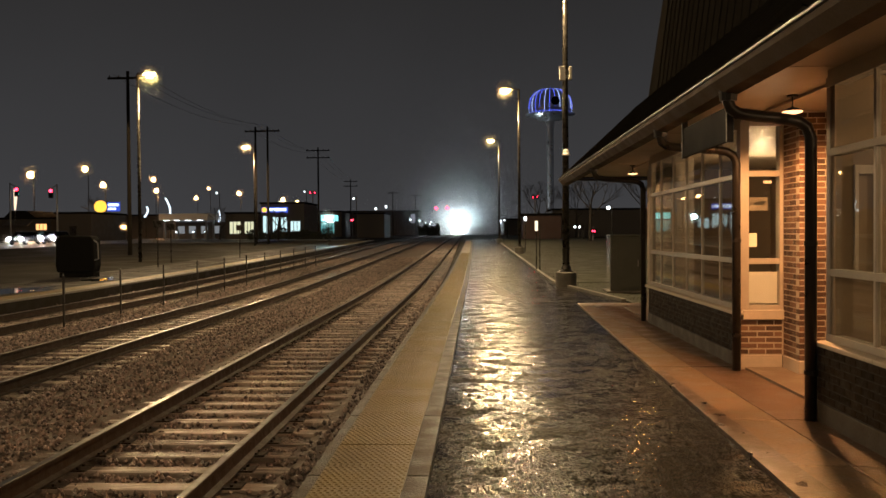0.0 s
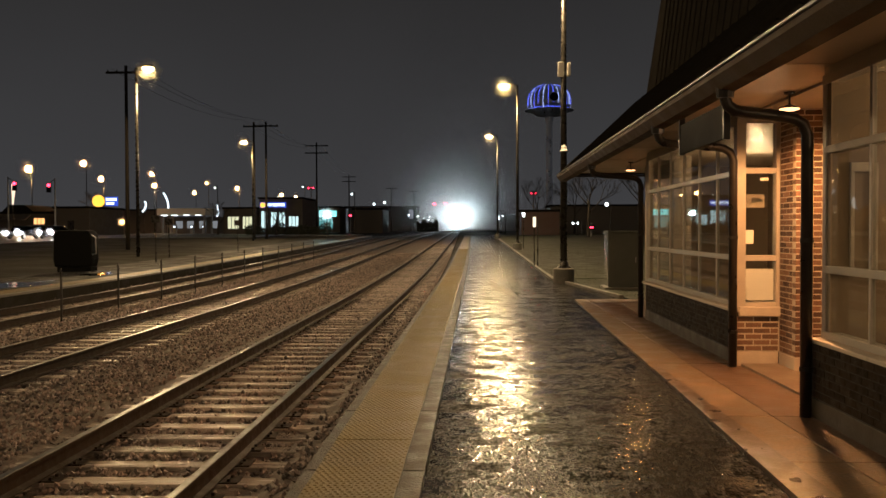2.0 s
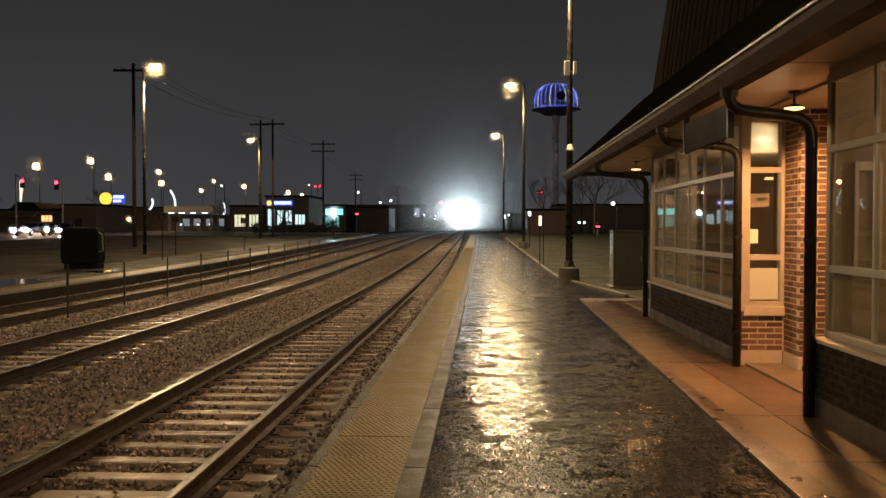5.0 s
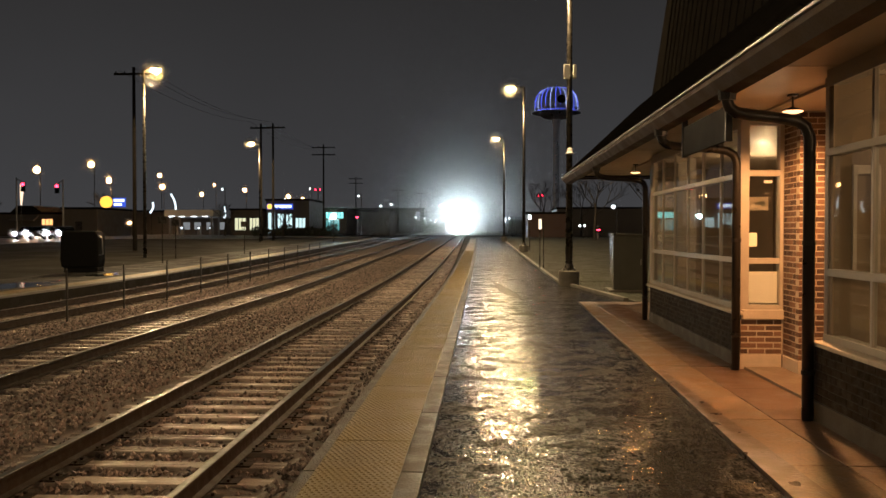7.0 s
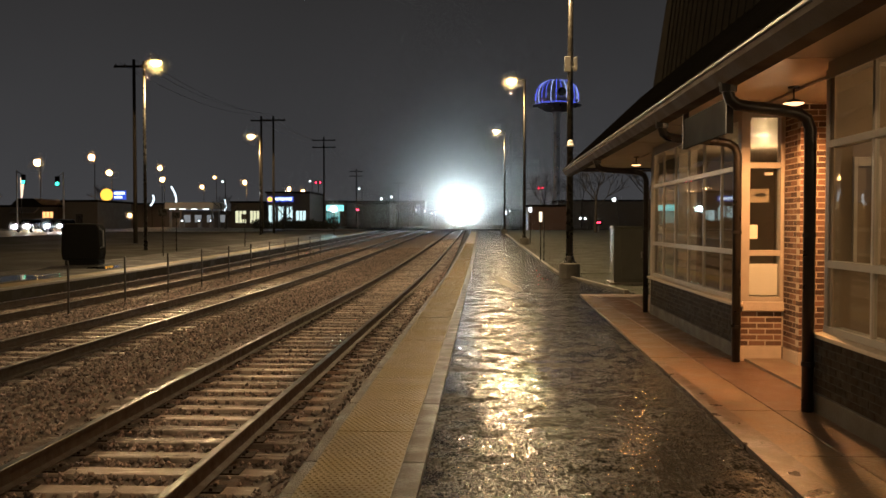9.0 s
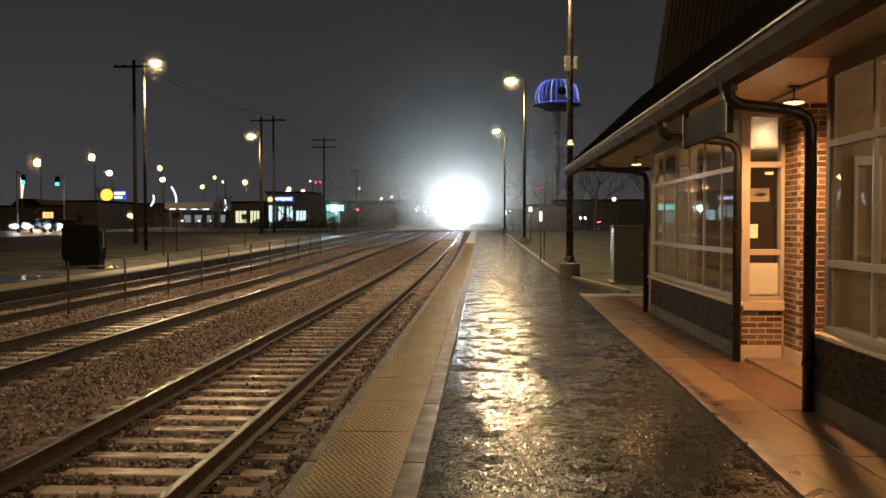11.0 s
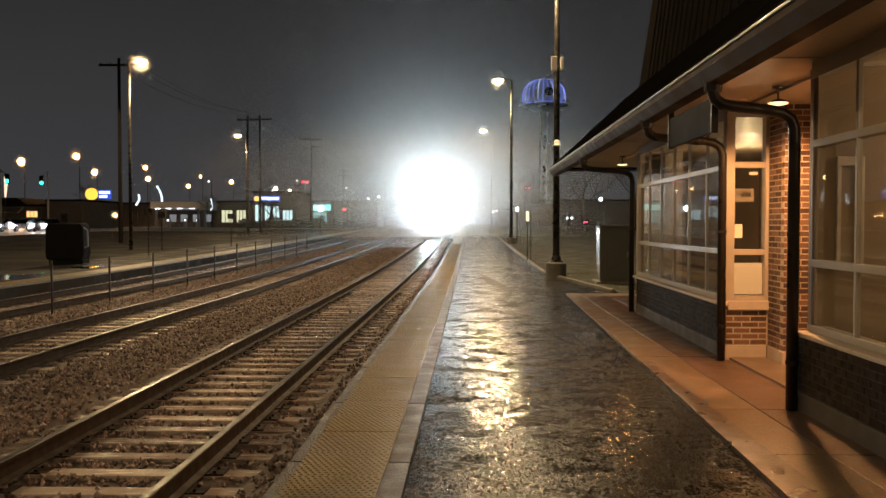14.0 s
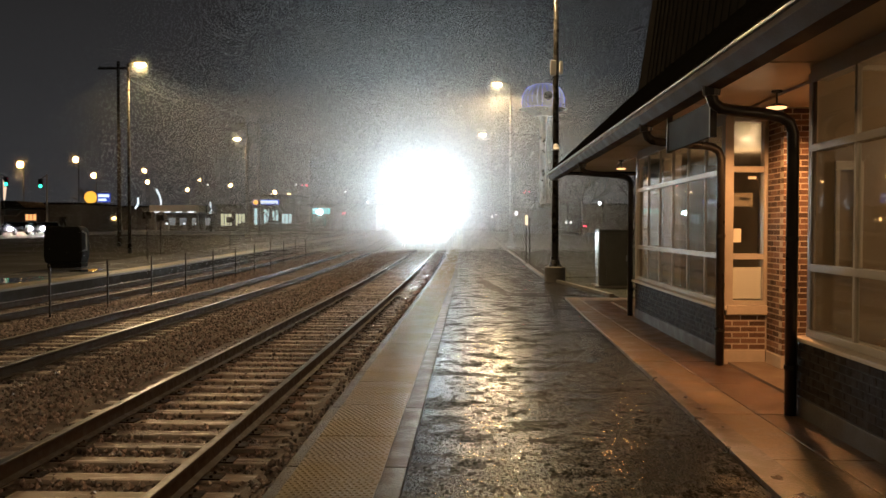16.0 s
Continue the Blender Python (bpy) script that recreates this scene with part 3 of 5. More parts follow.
def near_platform():
    edge = [(-0.41, -14), (-0.41, 24), (3.1, 24), (3.47, 21.2), (3.47, 20.62), (2.30, 20.62), (2.07, 10.5), (1.93, 5.0), (1.75, -14)]
    solid("platform_surface", Shape().prism(edge, -0.4, 0.0), M_ASPHALT, "wet black asphalt platform with shining puddles", "pavement")
    far = [(shift(y), y, rise(y)) for y in stations(24, 112, 2)]
    far_top = swept(Shape(), [(-0.41, -0.4), (-0.41, 0.0), (2.45, 0.0), (2.45, -0.4)], far)
    far_top.prism([(2.44, 24), (3.1, 24), (2.44, 29)], -0.4, 0.0)
    solid("platform_surface_far", far_top, M_ASPHALT, "wet black asphalt platform climbing gently", "pavement")
    ys = stations(-14, 112, 2.0)
    n = len(ys) - 1
    cop = thing("platform_edge", (0, 0, 0), "wet grey concrete platform edge with joints", "platform edge", kind="structure")
    blk = Shape().box(-1.29, -0.42, 0.006, 1.994, -0.62, -0.004).mesh("edge_block", M_EDGE, 0.012)
    for i in range(n):
        piece("edge_block", blk, cop, shift(ys[i] + 1), ys[i], rise(ys[i]), rx=tilt(ys[i] + 1))
    strip = thing("tactile_strip", (0, 0, 0), "yellow tactile warning strip along the platform edge", "tactile paving", kind="structure")
    domes = Shape().box(-0.305, 0.305, -0.3045, 0.3045, -0.02, 0.006)
    for i in range(13):
        for j in range(13):
            x, y = -0.29 + 0.0465 * i + 0.0232 * (j % 2), -0.279 + 0.0465 * j
            a, b = 0.0115, 0.007
            v = [(x - a, y - a, 0.006), (x + a, y - a, 0.006), (x + a, y + a, 0.006), (x - a, y + a, 0.006),
                 (x - b, y - b, 0.0098), (x + b, y - b, 0.0098), (x + b, y + b, 0.0098), (x - b, y + b, 0.0098)]
            domes.add(v, [(4, 5, 6, 7), (0, 1, 5, 4), (1, 2, 6, 5), (2, 3, 7, 6), (3, 0, 4, 7)])
    domes = domes.mesh("tile", M_YELLOW)
    flat = Shape().box(-0.305, 0.305, -0.3045, 0.3045, -0.02, 0.008).mesh("tile", M_YELLOW)
    rnd = random.Random(5)
    y = -13.59
    while y < 100:
        piece("tile", domes if 3 < y < 60 else flat, strip, -0.885 + shift(y) + rnd.uniform(-0.004, 0.004), y, rise(y) + rnd.uniform(-0.0015, 0.0015), rx=tilt(y))
        y += 0.61


near_platform()


def walkway():
    w = thing("station_walkway", (0, 0, 0), "wet tan concrete walkway slabs beside the station", "walkway", kind="structure")
    rnd = random.Random(8)

    def edge(y):
        return float(np.interp(y, [-14, 5, 10.5, 20.62], [1.75, 1.93, 2.07, 2.30])) + 0.012

    y = -9.0
    while y < 20.5:
        y1 = min(y + 1.52, 20.6)
        dz = rnd.uniform(-0.003, 0.004)
        for x0, x1 in ((None, 2.60), (2.61, 3.9)):
            a, b = (edge(y), edge(y1)) if x0 is None else (x0, x0)
            s = Shape().prism([(a, y + 0.006), (x1, y + 0.006), (x1, y1 - 0.006), (b, y1 - 0.006)], -0.2, 0.022 + dz)
            part("slab", s, M_WALK if x0 is None else M_WALKRED, w, bevel=0.008)
        y = y1 + 0.0
    part("slab", Shape().prism([(2.31, 18.6), (5.5, 18.6), (5.5, 20.6), (2.31, 20.6)], -0.2, 0.012), M_WALK, w, bevel=0.008)


walkway()


def walkway_edge():
    out = [(1.935 + 0.0255 * (y - 5.0) + 0.004, y) for y in (3.0, 10.4)]
    s = Shape().prism([out[0], (out[0][0] + 0.34, 3.0), (out[1][0] + 0.10, 10.4), out[1]], -0.1, 0.031)
    solid("walkway_edge", s, M_GUTTERPAN, "dark stained concrete edge of the walkway", "pavement")


walkway_edge()


def lawn_and_kerb():
    s = Shape().prism([(2.60, 29.1), (60, 29.1), (60, 20.75), (3.67, 20.75), (3.61, 21.3)], -0.3, 0.02)
    swept(s, [(2.60, -0.3), (2.60, 0.02), (60, 0.02), (60, -0.3)], [(shift(y), y, rise(y)) for y in stations(29.1, 112, 2)])
    solid("lawn", s, M_GRASS, "dark wet winter lawn behind the platform", "lawn")
    k = thing("kerb", (0, 0, 0), "low pale concrete kerb between platform and lawn", "kerb", kind="structure")
    for i in range(28):
        y = 29.06 + 2.95 * i
        o = part("kerb_stone", Shape().box(2.46, 2.59, 0, 2.93, -0.2, 0.07), M_COPING, k, bevel=0.015)
        o.matrix_basis = pose(shift(y + 1.5), y, rise(y), tilt(y + 1.5))
    a, b = Vector((2.52, 29.0)), Vector((3.55, 21.25))
    d = (b - a) / 3
    nrm = Vector((d.y, -d.x)).normalized() * 0.065
    for i in range(3):
        p, q = a + d * i, a + d * (i + 0.992)
        part("kerb_stone", Shape().prism([tuple(p - nrm), tuple(p + nrm), tuple(q + nrm), tuple(q - nrm)], -0.2, 0.07), M_COPING, k, bevel=0.012)
    # blades and tufts
    rng = np.random.default_rng(11)
    v, f = [], []
    for i in range(9000):
        y = 21.5 + 40 * rng.random() ** 1.4
        x = 2.7 + max(0.0, (29 - y) * 0.13) + 14 * rng.random() ** 1.3
        h, w, a = rng.uniform(0.015, 0.05), rng.uniform(0.006, 0.014), rng.uniform(0, 3.14)
        lx, ly = rng.normal(0, 0.03, 2)
        n = len(v)
        g = rise(y)
        v += [(x - w * math.cos(a), y - w * math.sin(a), g), (x + w * math.cos(a), y + w * math.sin(a), g), (x + lx, y + ly, g + 0.02 + h)]
        f.append((n, n + 1, n + 2))
    me = bpy.data.meshes.new("grass_tufts")
    me.from_pydata(v, [], f)
    me.materials.append(M_GRASS)
    tagged(new("grass_tufts", me), "short wet grass tufts on the lawn", "grass", "", "stuff")


lawn_and_kerb()


# ---- far platform ----
def far_platform():
    ys = stations(-14, 26, 4) + stations(28, 112, 3)

    def edge(y):
        return centre(3, y) - 1.78

    v, f = [], []
    # the face stands in shade; that darkness is put into its base colour
    s = swept(Shape(), [(0.0, -0.6), (0.0, -0.06), (-0.2, -0.06), (-0.2, -0.6)], [(edge(y) - 0.02, y, rise(y)) for y in ys])
    solid("far_platform_face", s, M_FARFACE, "far platform face coloured dark for its shade", "platform edge")
    s = swept(Shape(), [(0, -0.06), (0, 0.0), (-0.32, 0.0), (-0.32, -0.06)], [(edge(y), y, rise(y)) for y in ys])
    solid("far_platform_edge", s, M_COPING, "pale concrete edge of the far platform", "platform edge")
    s = swept(Shape(), [(-0.32, -0.5), (-0.32, 0.004), (-0.95, 0.004), (-0.95, -0.5)], [(edge(y), y, rise(y)) for y in ys])
    solid("far_tactile_strip", s, M_YELLOW, "yellow warning strip on the far platform", "tactile paving")
    s = swept(Shape(), [(-0.95, -0.4), (-0.95, -0.002), (-4.4, -0.002), (-4.4, -0.4)], [(edge(y), y, rise(y)) for y in ys])
    solid("far_platform_surface", s, M_FARPAVE, "wet dark asphalt of the far platform", "pavement")


far_platform()


def track_fence():
    t = thing("track_fence", (0, 0, -0.4), "low fence of thin dark posts and wires between tracks", "fence")
    post = Shape().box(-0.02, 0.02, -0.02, 0.02, -0.1, 1.22).rod((0, 0, 1.22), (0, 0, 1.27), 0.034, 0.01, 6).mesh("post", M_PIPE)
    ys = [18.9 + 3.08 * k for k in range(-5, 11)]
    spots = [(centre(3, y) - CENTRES[3] - 9.45, y) for y in ys]
    for x, y in spots:
        piece("post", post, t, x, y, rise(y))
    for h in (1.12,):
        part("wire", Shape().tube([(x, y, h + rise(y)) for x, y in spots], 0.004, 5), M_PIPE, t, "thin slack dark wire")


track_fence()


# ---- the station building ----
FACE, MAIN, EAVE = 3.15, 3.75, 2.18
SOFFIT = 3.13
FACE2 = 3.02


def station():
    b = thing("station_building", (0, 0, 0), "brick station with steep dark metal roof and lit bay windows", "building")
    for x0, x1, y0, y1 in ((4.6, 4.8, 7.72, 10.06), (3.666, 4.8, 10.0605, 10.59), (MAIN + 0.01, MAIN + 0.25, 16.21, 19.2), (MAIN + 0.01, 9.0, 19.2, 19.4), (9.0, 9.2, -9, 19.4)):
        part("wall", Shape().box(x0, x1, y0, y1, 0.0, SOFFIT), M_MORTAR, b, "mortar-bedded brick wall")
    part("wall_lining", Shape().box(MAIN + 0.3, 6.4, 19.12, 19.19, 0.05, SOFFIT - 0.04).box(4.1, 6.4, 10.46, 10.55, 0.05, SOFFIT - 0.04), M_INNER, b, "warm plaster wall inside the room")
    part("inner_floor", Shape().box(FACE + 0.05, 9.0, -9, 19.2, -0.1, 0.05), M_INFLOOR, b)
    part("inner_ceiling", Shape().box(3.3, 9.0, -9, 19.2, SOFFIT - 0.03, SOFFIT - 0.005), M_SOFFIT, b)
    part("partition", Shape().box(6.4, 6.5, -9, 19.2, 0.05, SOFFIT - 0.04), M_INNER, b, "warm plaster wall inside the room")
    part("partition", Shape().box(MAIN + 0.3, 6.4, 8.9, 9.05, 0.05, SOFFIT - 0.04), M_INNER, b, "warm plaster wall inside the room")

    brick = Shape().box(-0.095, 0.095, -0.05, 0.05, -0.0268, 0.0268).mesh("brick", M_BRICK, 0.004)
    half = Shape().box(-0.0435, 0.0435, -0.05, 0.05, -0.0268, 0.0268).mesh("brick", M_BRICK, 0.004)

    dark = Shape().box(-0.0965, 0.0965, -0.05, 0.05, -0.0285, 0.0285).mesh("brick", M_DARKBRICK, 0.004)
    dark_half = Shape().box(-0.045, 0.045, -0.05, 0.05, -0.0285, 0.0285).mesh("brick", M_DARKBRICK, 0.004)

    def bricks(parent, start, along, length, z0, z1, turn, brick=brick, half=half):
        courses = int(round((z1 - z0) / 0.0677))
        step = (z1 - z0) / courses
        for c in range(courses):
            z = z0 + step * (c + 0.5)
            u = 0.0 if c % 2 else 0.1015
            if u:
                p = start + along * 0.0485
                piece("brick", half, parent, p.x, p.y, z, turn)
            while u + 0.2 <= length + 0.02:
                p = start + along * (u + 0.1015)
                piece("brick", brick, parent, p.x, p.y, z, turn)
                u += 0.203
            if length - u > 0.07:
                p = start + along * (u + 0.05)
                piece("brick", half, parent, p.x, p.y, z, turn)

    X, Y = Vector((1, 0, 0)), Vector((0, 1, 0))

    def bay(y0, y1, bricked_from, bricked_to, FACE=FACE, lip=0.07):
        low = Shape().box(FACE - 0.002, FACE + 0.2, y0 - 0.002, y1 + 0.002, 0.2, 0.69)
        low.box(FACE + 0.2, MAIN + 0.1, y0 + 0.12, y0 + 0.2, 0.2, 0.63)
        low.box(FACE + 0.2, MAIN + 0.1, y1 - 0.2, y1 - 0.035, 0.2, 0.63)
        part("mortar_bed", Shape().box(FACE + 0.012, MAIN, y0 - 0.0125, y0 + 0.12, 0.195, 0.63), M_MORTAR, b, "pale mortar behind the end bricks")
        w = part("bay_wall", low, M_DARKMORTAR, b, "dark brick bay base")
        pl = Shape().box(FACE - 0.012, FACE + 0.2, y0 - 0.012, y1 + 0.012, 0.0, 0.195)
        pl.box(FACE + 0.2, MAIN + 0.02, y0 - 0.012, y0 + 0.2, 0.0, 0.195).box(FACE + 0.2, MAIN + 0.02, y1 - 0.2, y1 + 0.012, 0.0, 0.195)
        part("plinth", pl, M_SHADEPLINTH, w, "limestone plinth coloured dark for the front's shade", bevel=0.01)
        part("plinth", Shape().box(FACE - 0.006, MAIN - 0.1, y0 - 0.028, y0 - 0.013, 0.0, 0.195), M_SILL, w, "pale limestone plinth face", bevel=0.004)
        y = y0 - 0.05
        while y < y1 + 0.04:
            q = min(y + 1.12, y1 + 0.05)
            part("sill", Shape().profile_y([(FACE - lip, 0.685), (FACE + 0.2, 0.69), (FACE + 0.2, 0.745), (FACE - lip, 0.722)], y, q - 0.006), M_SILL, w, "sloping limestone sill", bevel=0.008)
            y = q
        part("sill", Shape().box(FACE + 0.02, MAIN + 0.0, y0 - 0.06, y0 + 0.16, 0.632, 0.748), M_SILL, w, "limestone sill block", bevel=0.012)
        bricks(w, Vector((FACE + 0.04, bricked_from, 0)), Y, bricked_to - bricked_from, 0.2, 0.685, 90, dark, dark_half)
        bricks(w, Vector((FACE + 0.0, y0 + 0.034, 0)), X, MAIN - FACE - 0.03, 0.2, 0.63, 0)

    bay(10.6, 16.2, 10.6, 16.2)
    bay(-9.0, 7.73, 4.4, 7.73, FACE2 - 0.06, 0.02)
    bricks(b, Vector((3.66, 10.107, 0)), X, 0.94, 0.2, SOFFIT - 0.04, 0)
    bricks(b, Vector((3.713, 10.16, 0)), Y, 0.42, 0.2, SOFFIT - 0.04, 90)
    part("plinth", Shape().box(3.652, 3.69, 10.122, 10.56, 0.0, 0.195), M_SILL, b, "pale limestone plinth", bevel=0.01)
    part("plinth", Shape().box(3.65, 4.6, 10.04, 10.12, 0.0, 0.195), M_SILL, b, "pale limestone plinth", bevel=0.01)

    def window(y0, y1, panes, x=FACE, first=0.0):
        """A bay front: jambs, mullions and two transoms, with glass in each light."""
        z0, z1 = 0.735, 3.06
        w = part("window", Shape().box(x + 0.005, x + 0.125, y0, y1, z1 - 0.085, z1).box(x + 0.005, x + 0.125, y0, y1, z0, z0 + 0.06), M_FRAME, b, "aluminium-framed bay window", bevel=0.004)
        step = (y1 - y0) / panes
        for i in range(panes + 1):
            y = y0 + step * i
            wd = 0.04 if i in (0, panes) else 0.02
            a, c = (y, y + 2 * wd) if i == 0 else (y - 2 * wd, y) if i == panes else (y - wd, y + wd)
            part("mullion", Shape().box(x + 0.01, x + 0.052, a, c, z0 + 0.06, z1 - 0.085), M_FRAME, w, bevel=0.006)
        for z in (1.345, 2.40):
            part("transom", Shape().box(x + 0.007, x + 0.115, y0 + 0.02, y1 - 0.02, z - 0.032, z + 0.032), M_FRAME, w, bevel=0.005)
        for i in range(panes):
            for a, c in ((z0 + 0.05, 1.32), (1.37, 2.375), (2.425, z1 - 0.08)):
                o = part("pane", Shape().box(x + 0.026, x + 0.032, y0 + step * i + 0.02, y0 + step * (i + 1) - 0.02, a, c), M_GLASS, w)
                o.visible_shadow = False
        return w

    for y0, y1, fx in ((10.6, 16.2, 3.15), (-9.0, 7.72, FACE2)):
        part("header", Shape().box(fx + 0.02, MAIN + 0.1, y0 + 0.01, y0 + 0.2, 3.062, SOFFIT).box(fx + 0.02, fx + 0.2, y0 + 0.2, y1 - 0.2, 3.062, SOFFIT).box(fx + 0.02, MAIN + 0.1, y1 - 0.2, y1 - 0.01, 3.062, SOFFIT), M_FRAME, b, "painted header board over the bay")
    window(10.62, 16.1, 6)
    window(-9 + 0.1, 7.715, 18, FACE2)

    def end_window(y, FACE, jamb=0.11):
        x0, x1, z0, z1 = FACE + 0.0, MAIN - 0.02, 0.735, 3.06
        s = Shape().box(x0, x0 + jamb, y, y + 0.14, z0, z1).box(x1 - 0.1, x1, y, y + 0.14, z0, z1)
        s.box(x0 + jamb, x1 - 0.1, y, y + 0.14, z1 - 0.06, z1).box(x0 + jamb, x1 - 0.1, y, y + 0.14, z0, z0 + 0.07)
        w = part("window", s, M_FRAME, b, "tall narrow end window of the bay", bevel=0.006)
        for z in (1.345, 2.42):
            part("transom", Shape().box(x0 + jamb - 0.01, x1 - 0.09, y + 0.01, y + 0.13, z - 0.035, z + 0.035), M_FRAME, w, bevel=0.005)
        for a, c in ((z0 + 0.06, 1.32), (1.37, 2.39), (2.45, z1 - 0.05)):
            o = part("pane", Shape().box(x0 + jamb - 0.01, x1 - 0.09, y + 0.06, y + 0.066, a, c), M_GLASS, w)
            o.visible_shadow = False
        part("notice", Shape().box(x0 + 0.12, x0 + 0.22, y + 0.052, y + 0.056, 1.52, 1.69), M_PAPER, w, "small paper notice taped to the glass")
        part("notice", Shape().box(x0 + 0.30, x0 + 0.40, y + 0.052, y + 0.056, 2.30, 2.335), M_PAPER, w, "small pale label on the glass")
        # white panel stands in for a pale reflection in the lower pane
        part("panel", Shape().box(x0 + jamb + 0.005, x1 - 0.105, y + 0.075, y + 0.085, 0.82, 1.21), M_WHITE, w, "white panel in place of the lower pane's reflection", bevel=0.004)

    end_window(10.6, 3.15)
    end_wall = part("bay_end_wall", Shape().box(FACE2 + 0.02, MAIN + 0.1, 7.56, 7.7, 0.7, 3.06), M_INNER, b, "warm plaster end wall of the bay")
    # pale bars added to imitate an upright reflection in the bay glass
    part("panel_frame", Shape().box(3.2, 3.235, 7.53, 7.558, 1.3, 2.28).box(3.4, 3.435, 7.53, 7.558, 1.3, 2.28).box(3.235, 3.4, 7.53, 7.558, 2.2, 2.28), M_SILL, end_wall, "pale upright bars added for a reflection in the bay", bevel=0.004)
    end_window(16.06, 3.15)
    part("inner_header", Shape().box(3.34, 3.72, 11.3, 11.36, 1.98, 2.16), M_SILL, b, "pale header board inside the bay", bevel=0.01)

    # soffit and eave
    part("soffit", Shape().prism([(EAVE + 0.02, -11), (MAIN + 0.3, -11), (MAIN + 0.3, 21.75), (EAVE + 0.02, 21.75)], SOFFIT, SOFFIT + 0.04), M_SOFFIT, b, "cream painted soffit lit by pendants")
    part("soffit", Shape().box(MAIN + 0.3, 9.5, 19.4, 21.75, SOFFIT, SOFFIT + 0.04), M_SOFFIT, b, "cream painted soffit lit by pendants")
    for y in stations(-10, 20, 2.5):
        part("soffit_batten", Shape().box(EAVE + 0.06, FACE + 0.04, y - 0.006, y + 0.006, SOFFIT - 0.006, SOFFIT), M_SOFFIT, b)
    gut = Shape().profile_y([(EAVE - 0.16, 3.09), (EAVE - 0.17, 3.02), (EAVE - 0.09, 2.93), (EAVE + 0.03, 2.91), (EAVE + 0.03, 2.98), (EAVE - 0.06, 3.0), (EAVE - 0.13, 3.04), (EAVE - 0.13, 3.08)], -11, 21.8)
    part("fascia", Shape().box(EAVE + 0.03, EAVE + 0.06, -11, 21.75, 2.93, SOFFIT), M_GUTTER, b, "dark bronze fascia board")
    g = part("gutter", gut, M_GUTTER, b, "dark bronze box gutter, wet")
    part("gutter_lip", Shape().box(EAVE - 0.185, EAVE - 0.13, -11, 21.82, 3.075, 3.10), M_STEEL, g, "bright wet gutter lip", bevel=0.006)
    endg = Shape().box(EAVE - 0.17, 10, 21.8, 21.92, 3.04, 3.09)
    part("gutter", endg, M_GUTTER, b, "dark bronze box gutter, wet")

    def inset(s, z):
        x0, y1, x1, y0 = EAVE - 0.18 + s, 21.9 - s, 12.0 - s, -11 + s
        return [(x0, y0, z), (x1, y0, z), (x1, y1, z), (x0, y1, z)]

    rings = [inset(0.3, 3.186), inset(0.0, 3.10), inset(1.5, 4.5), inset(1.88, 4.66), inset(2.34, 8.2), inset(2.6, 8.3)]
    v = [p for r in rings for p in r]
    f = [(i * 4 + k, i * 4 + (k + 1) % 4, i * 4 + 4 + (k + 1) % 4, i * 4 + 4 + k) for i in range(5) for k in range(4)] + [(20, 21, 22, 23), (3, 2, 1, 0)]
    roof = part("roof", Shape().add(v, f), M_ROOF, b, "steep dark standing-seam metal roof")
    def seam(a, z0, b, z1, y):
        x0, x1 = EAVE - 0.18 + a, EAVE - 0.18 + b
        w = 0.014
        v = [(x0 + 0.03, y - w, z0), (x0 + 0.03, y + w, z0), (x0 - 0.03, y + w, z0 + 0.02), (x0 - 0.03, y - w, z0 + 0.02),
             (x1 + 0.03, y - w, z1), (x1 + 0.03, y + w, z1), (x1 - 0.03, y + w, z1 + 0.02), (x1 - 0.03, y - w, z1 + 0.02)]
        part("seam", Shape().add(v, [(0, 1, 2, 3), (4, 5, 6, 7), (0, 1, 5, 4), (1, 2, 6, 5), (2, 3, 7, 6), (3, 0, 4, 7)]), M_ROOF, roof)

    for k in range(58):
        y = -5 + 0.42 * k
        if y < 19.6:
            seam(1.9, 4.68, 2.34, 8.2, y)
        if y < 20.3:
            seam(0.02, 3.12, 1.5, 4.5, y)

    def downspout(y, xin):
        pts = [(EAVE - 0.03, y - 0.06, 2.95), (EAVE - 0.03, y - 0.06, 2.86), (EAVE - 0.01, y - 0.055, 2.80), (EAVE + 0.05, y - 0.05, 2.755), (EAVE + 0.16, y - 0.05, 2.735),
               (xin - 0.24, y - 0.03, 2.70), (xin - 0.12, y - 0.02, 2.68), (xin - 0.04, y - 0.01, 2.635), (xin, y, 2.54), (xin, y, 0.0)]
        d = part("downspout", Shape().tube(pts, 0.052, 12), M_PIPE, b, "black round downspout bent in from the gutter", smooth=True)
        for z in (0.45, 1.6):
            part("strap", Shape().rod((xin, y, z - 0.02), (xin, y, z + 0.02), 0.06, None, 12), M_PIPE, d)
        part("outlet", Shape().rod((EAVE - 0.03, y - 0.06, 2.86), (EAVE - 0.03, y - 0.06, 2.96), 0.075, 0.085, 12), M_PIPE, d)

    downspout(7.70, 2.89)
    downspout(10.5, 3.075)
    downspout(16.4, FACE - 0.06)
    return b


station()


def hanging_sign():
    t = thing("hanging_sign", (EAVE + 0.045, 8.7, 2.95), "blank grey station name board hung under the eave", "sign")
    part("board", Shape().box(-0.02, 0.02, -0.82, 0.82, -0.42, -0.1), M_SIGNBACK, t, bevel=0.006)
    part("bracket", Shape().box(-0.03, 0.03, -0.86, -0.82, -0.43, 0.02), M_PIPE, t)
    part("bracket", Shape().box(-0.03, 0.03, 0.82, 0.86, -0.43, 0.02), M_PIPE, t)


hanging_sign()


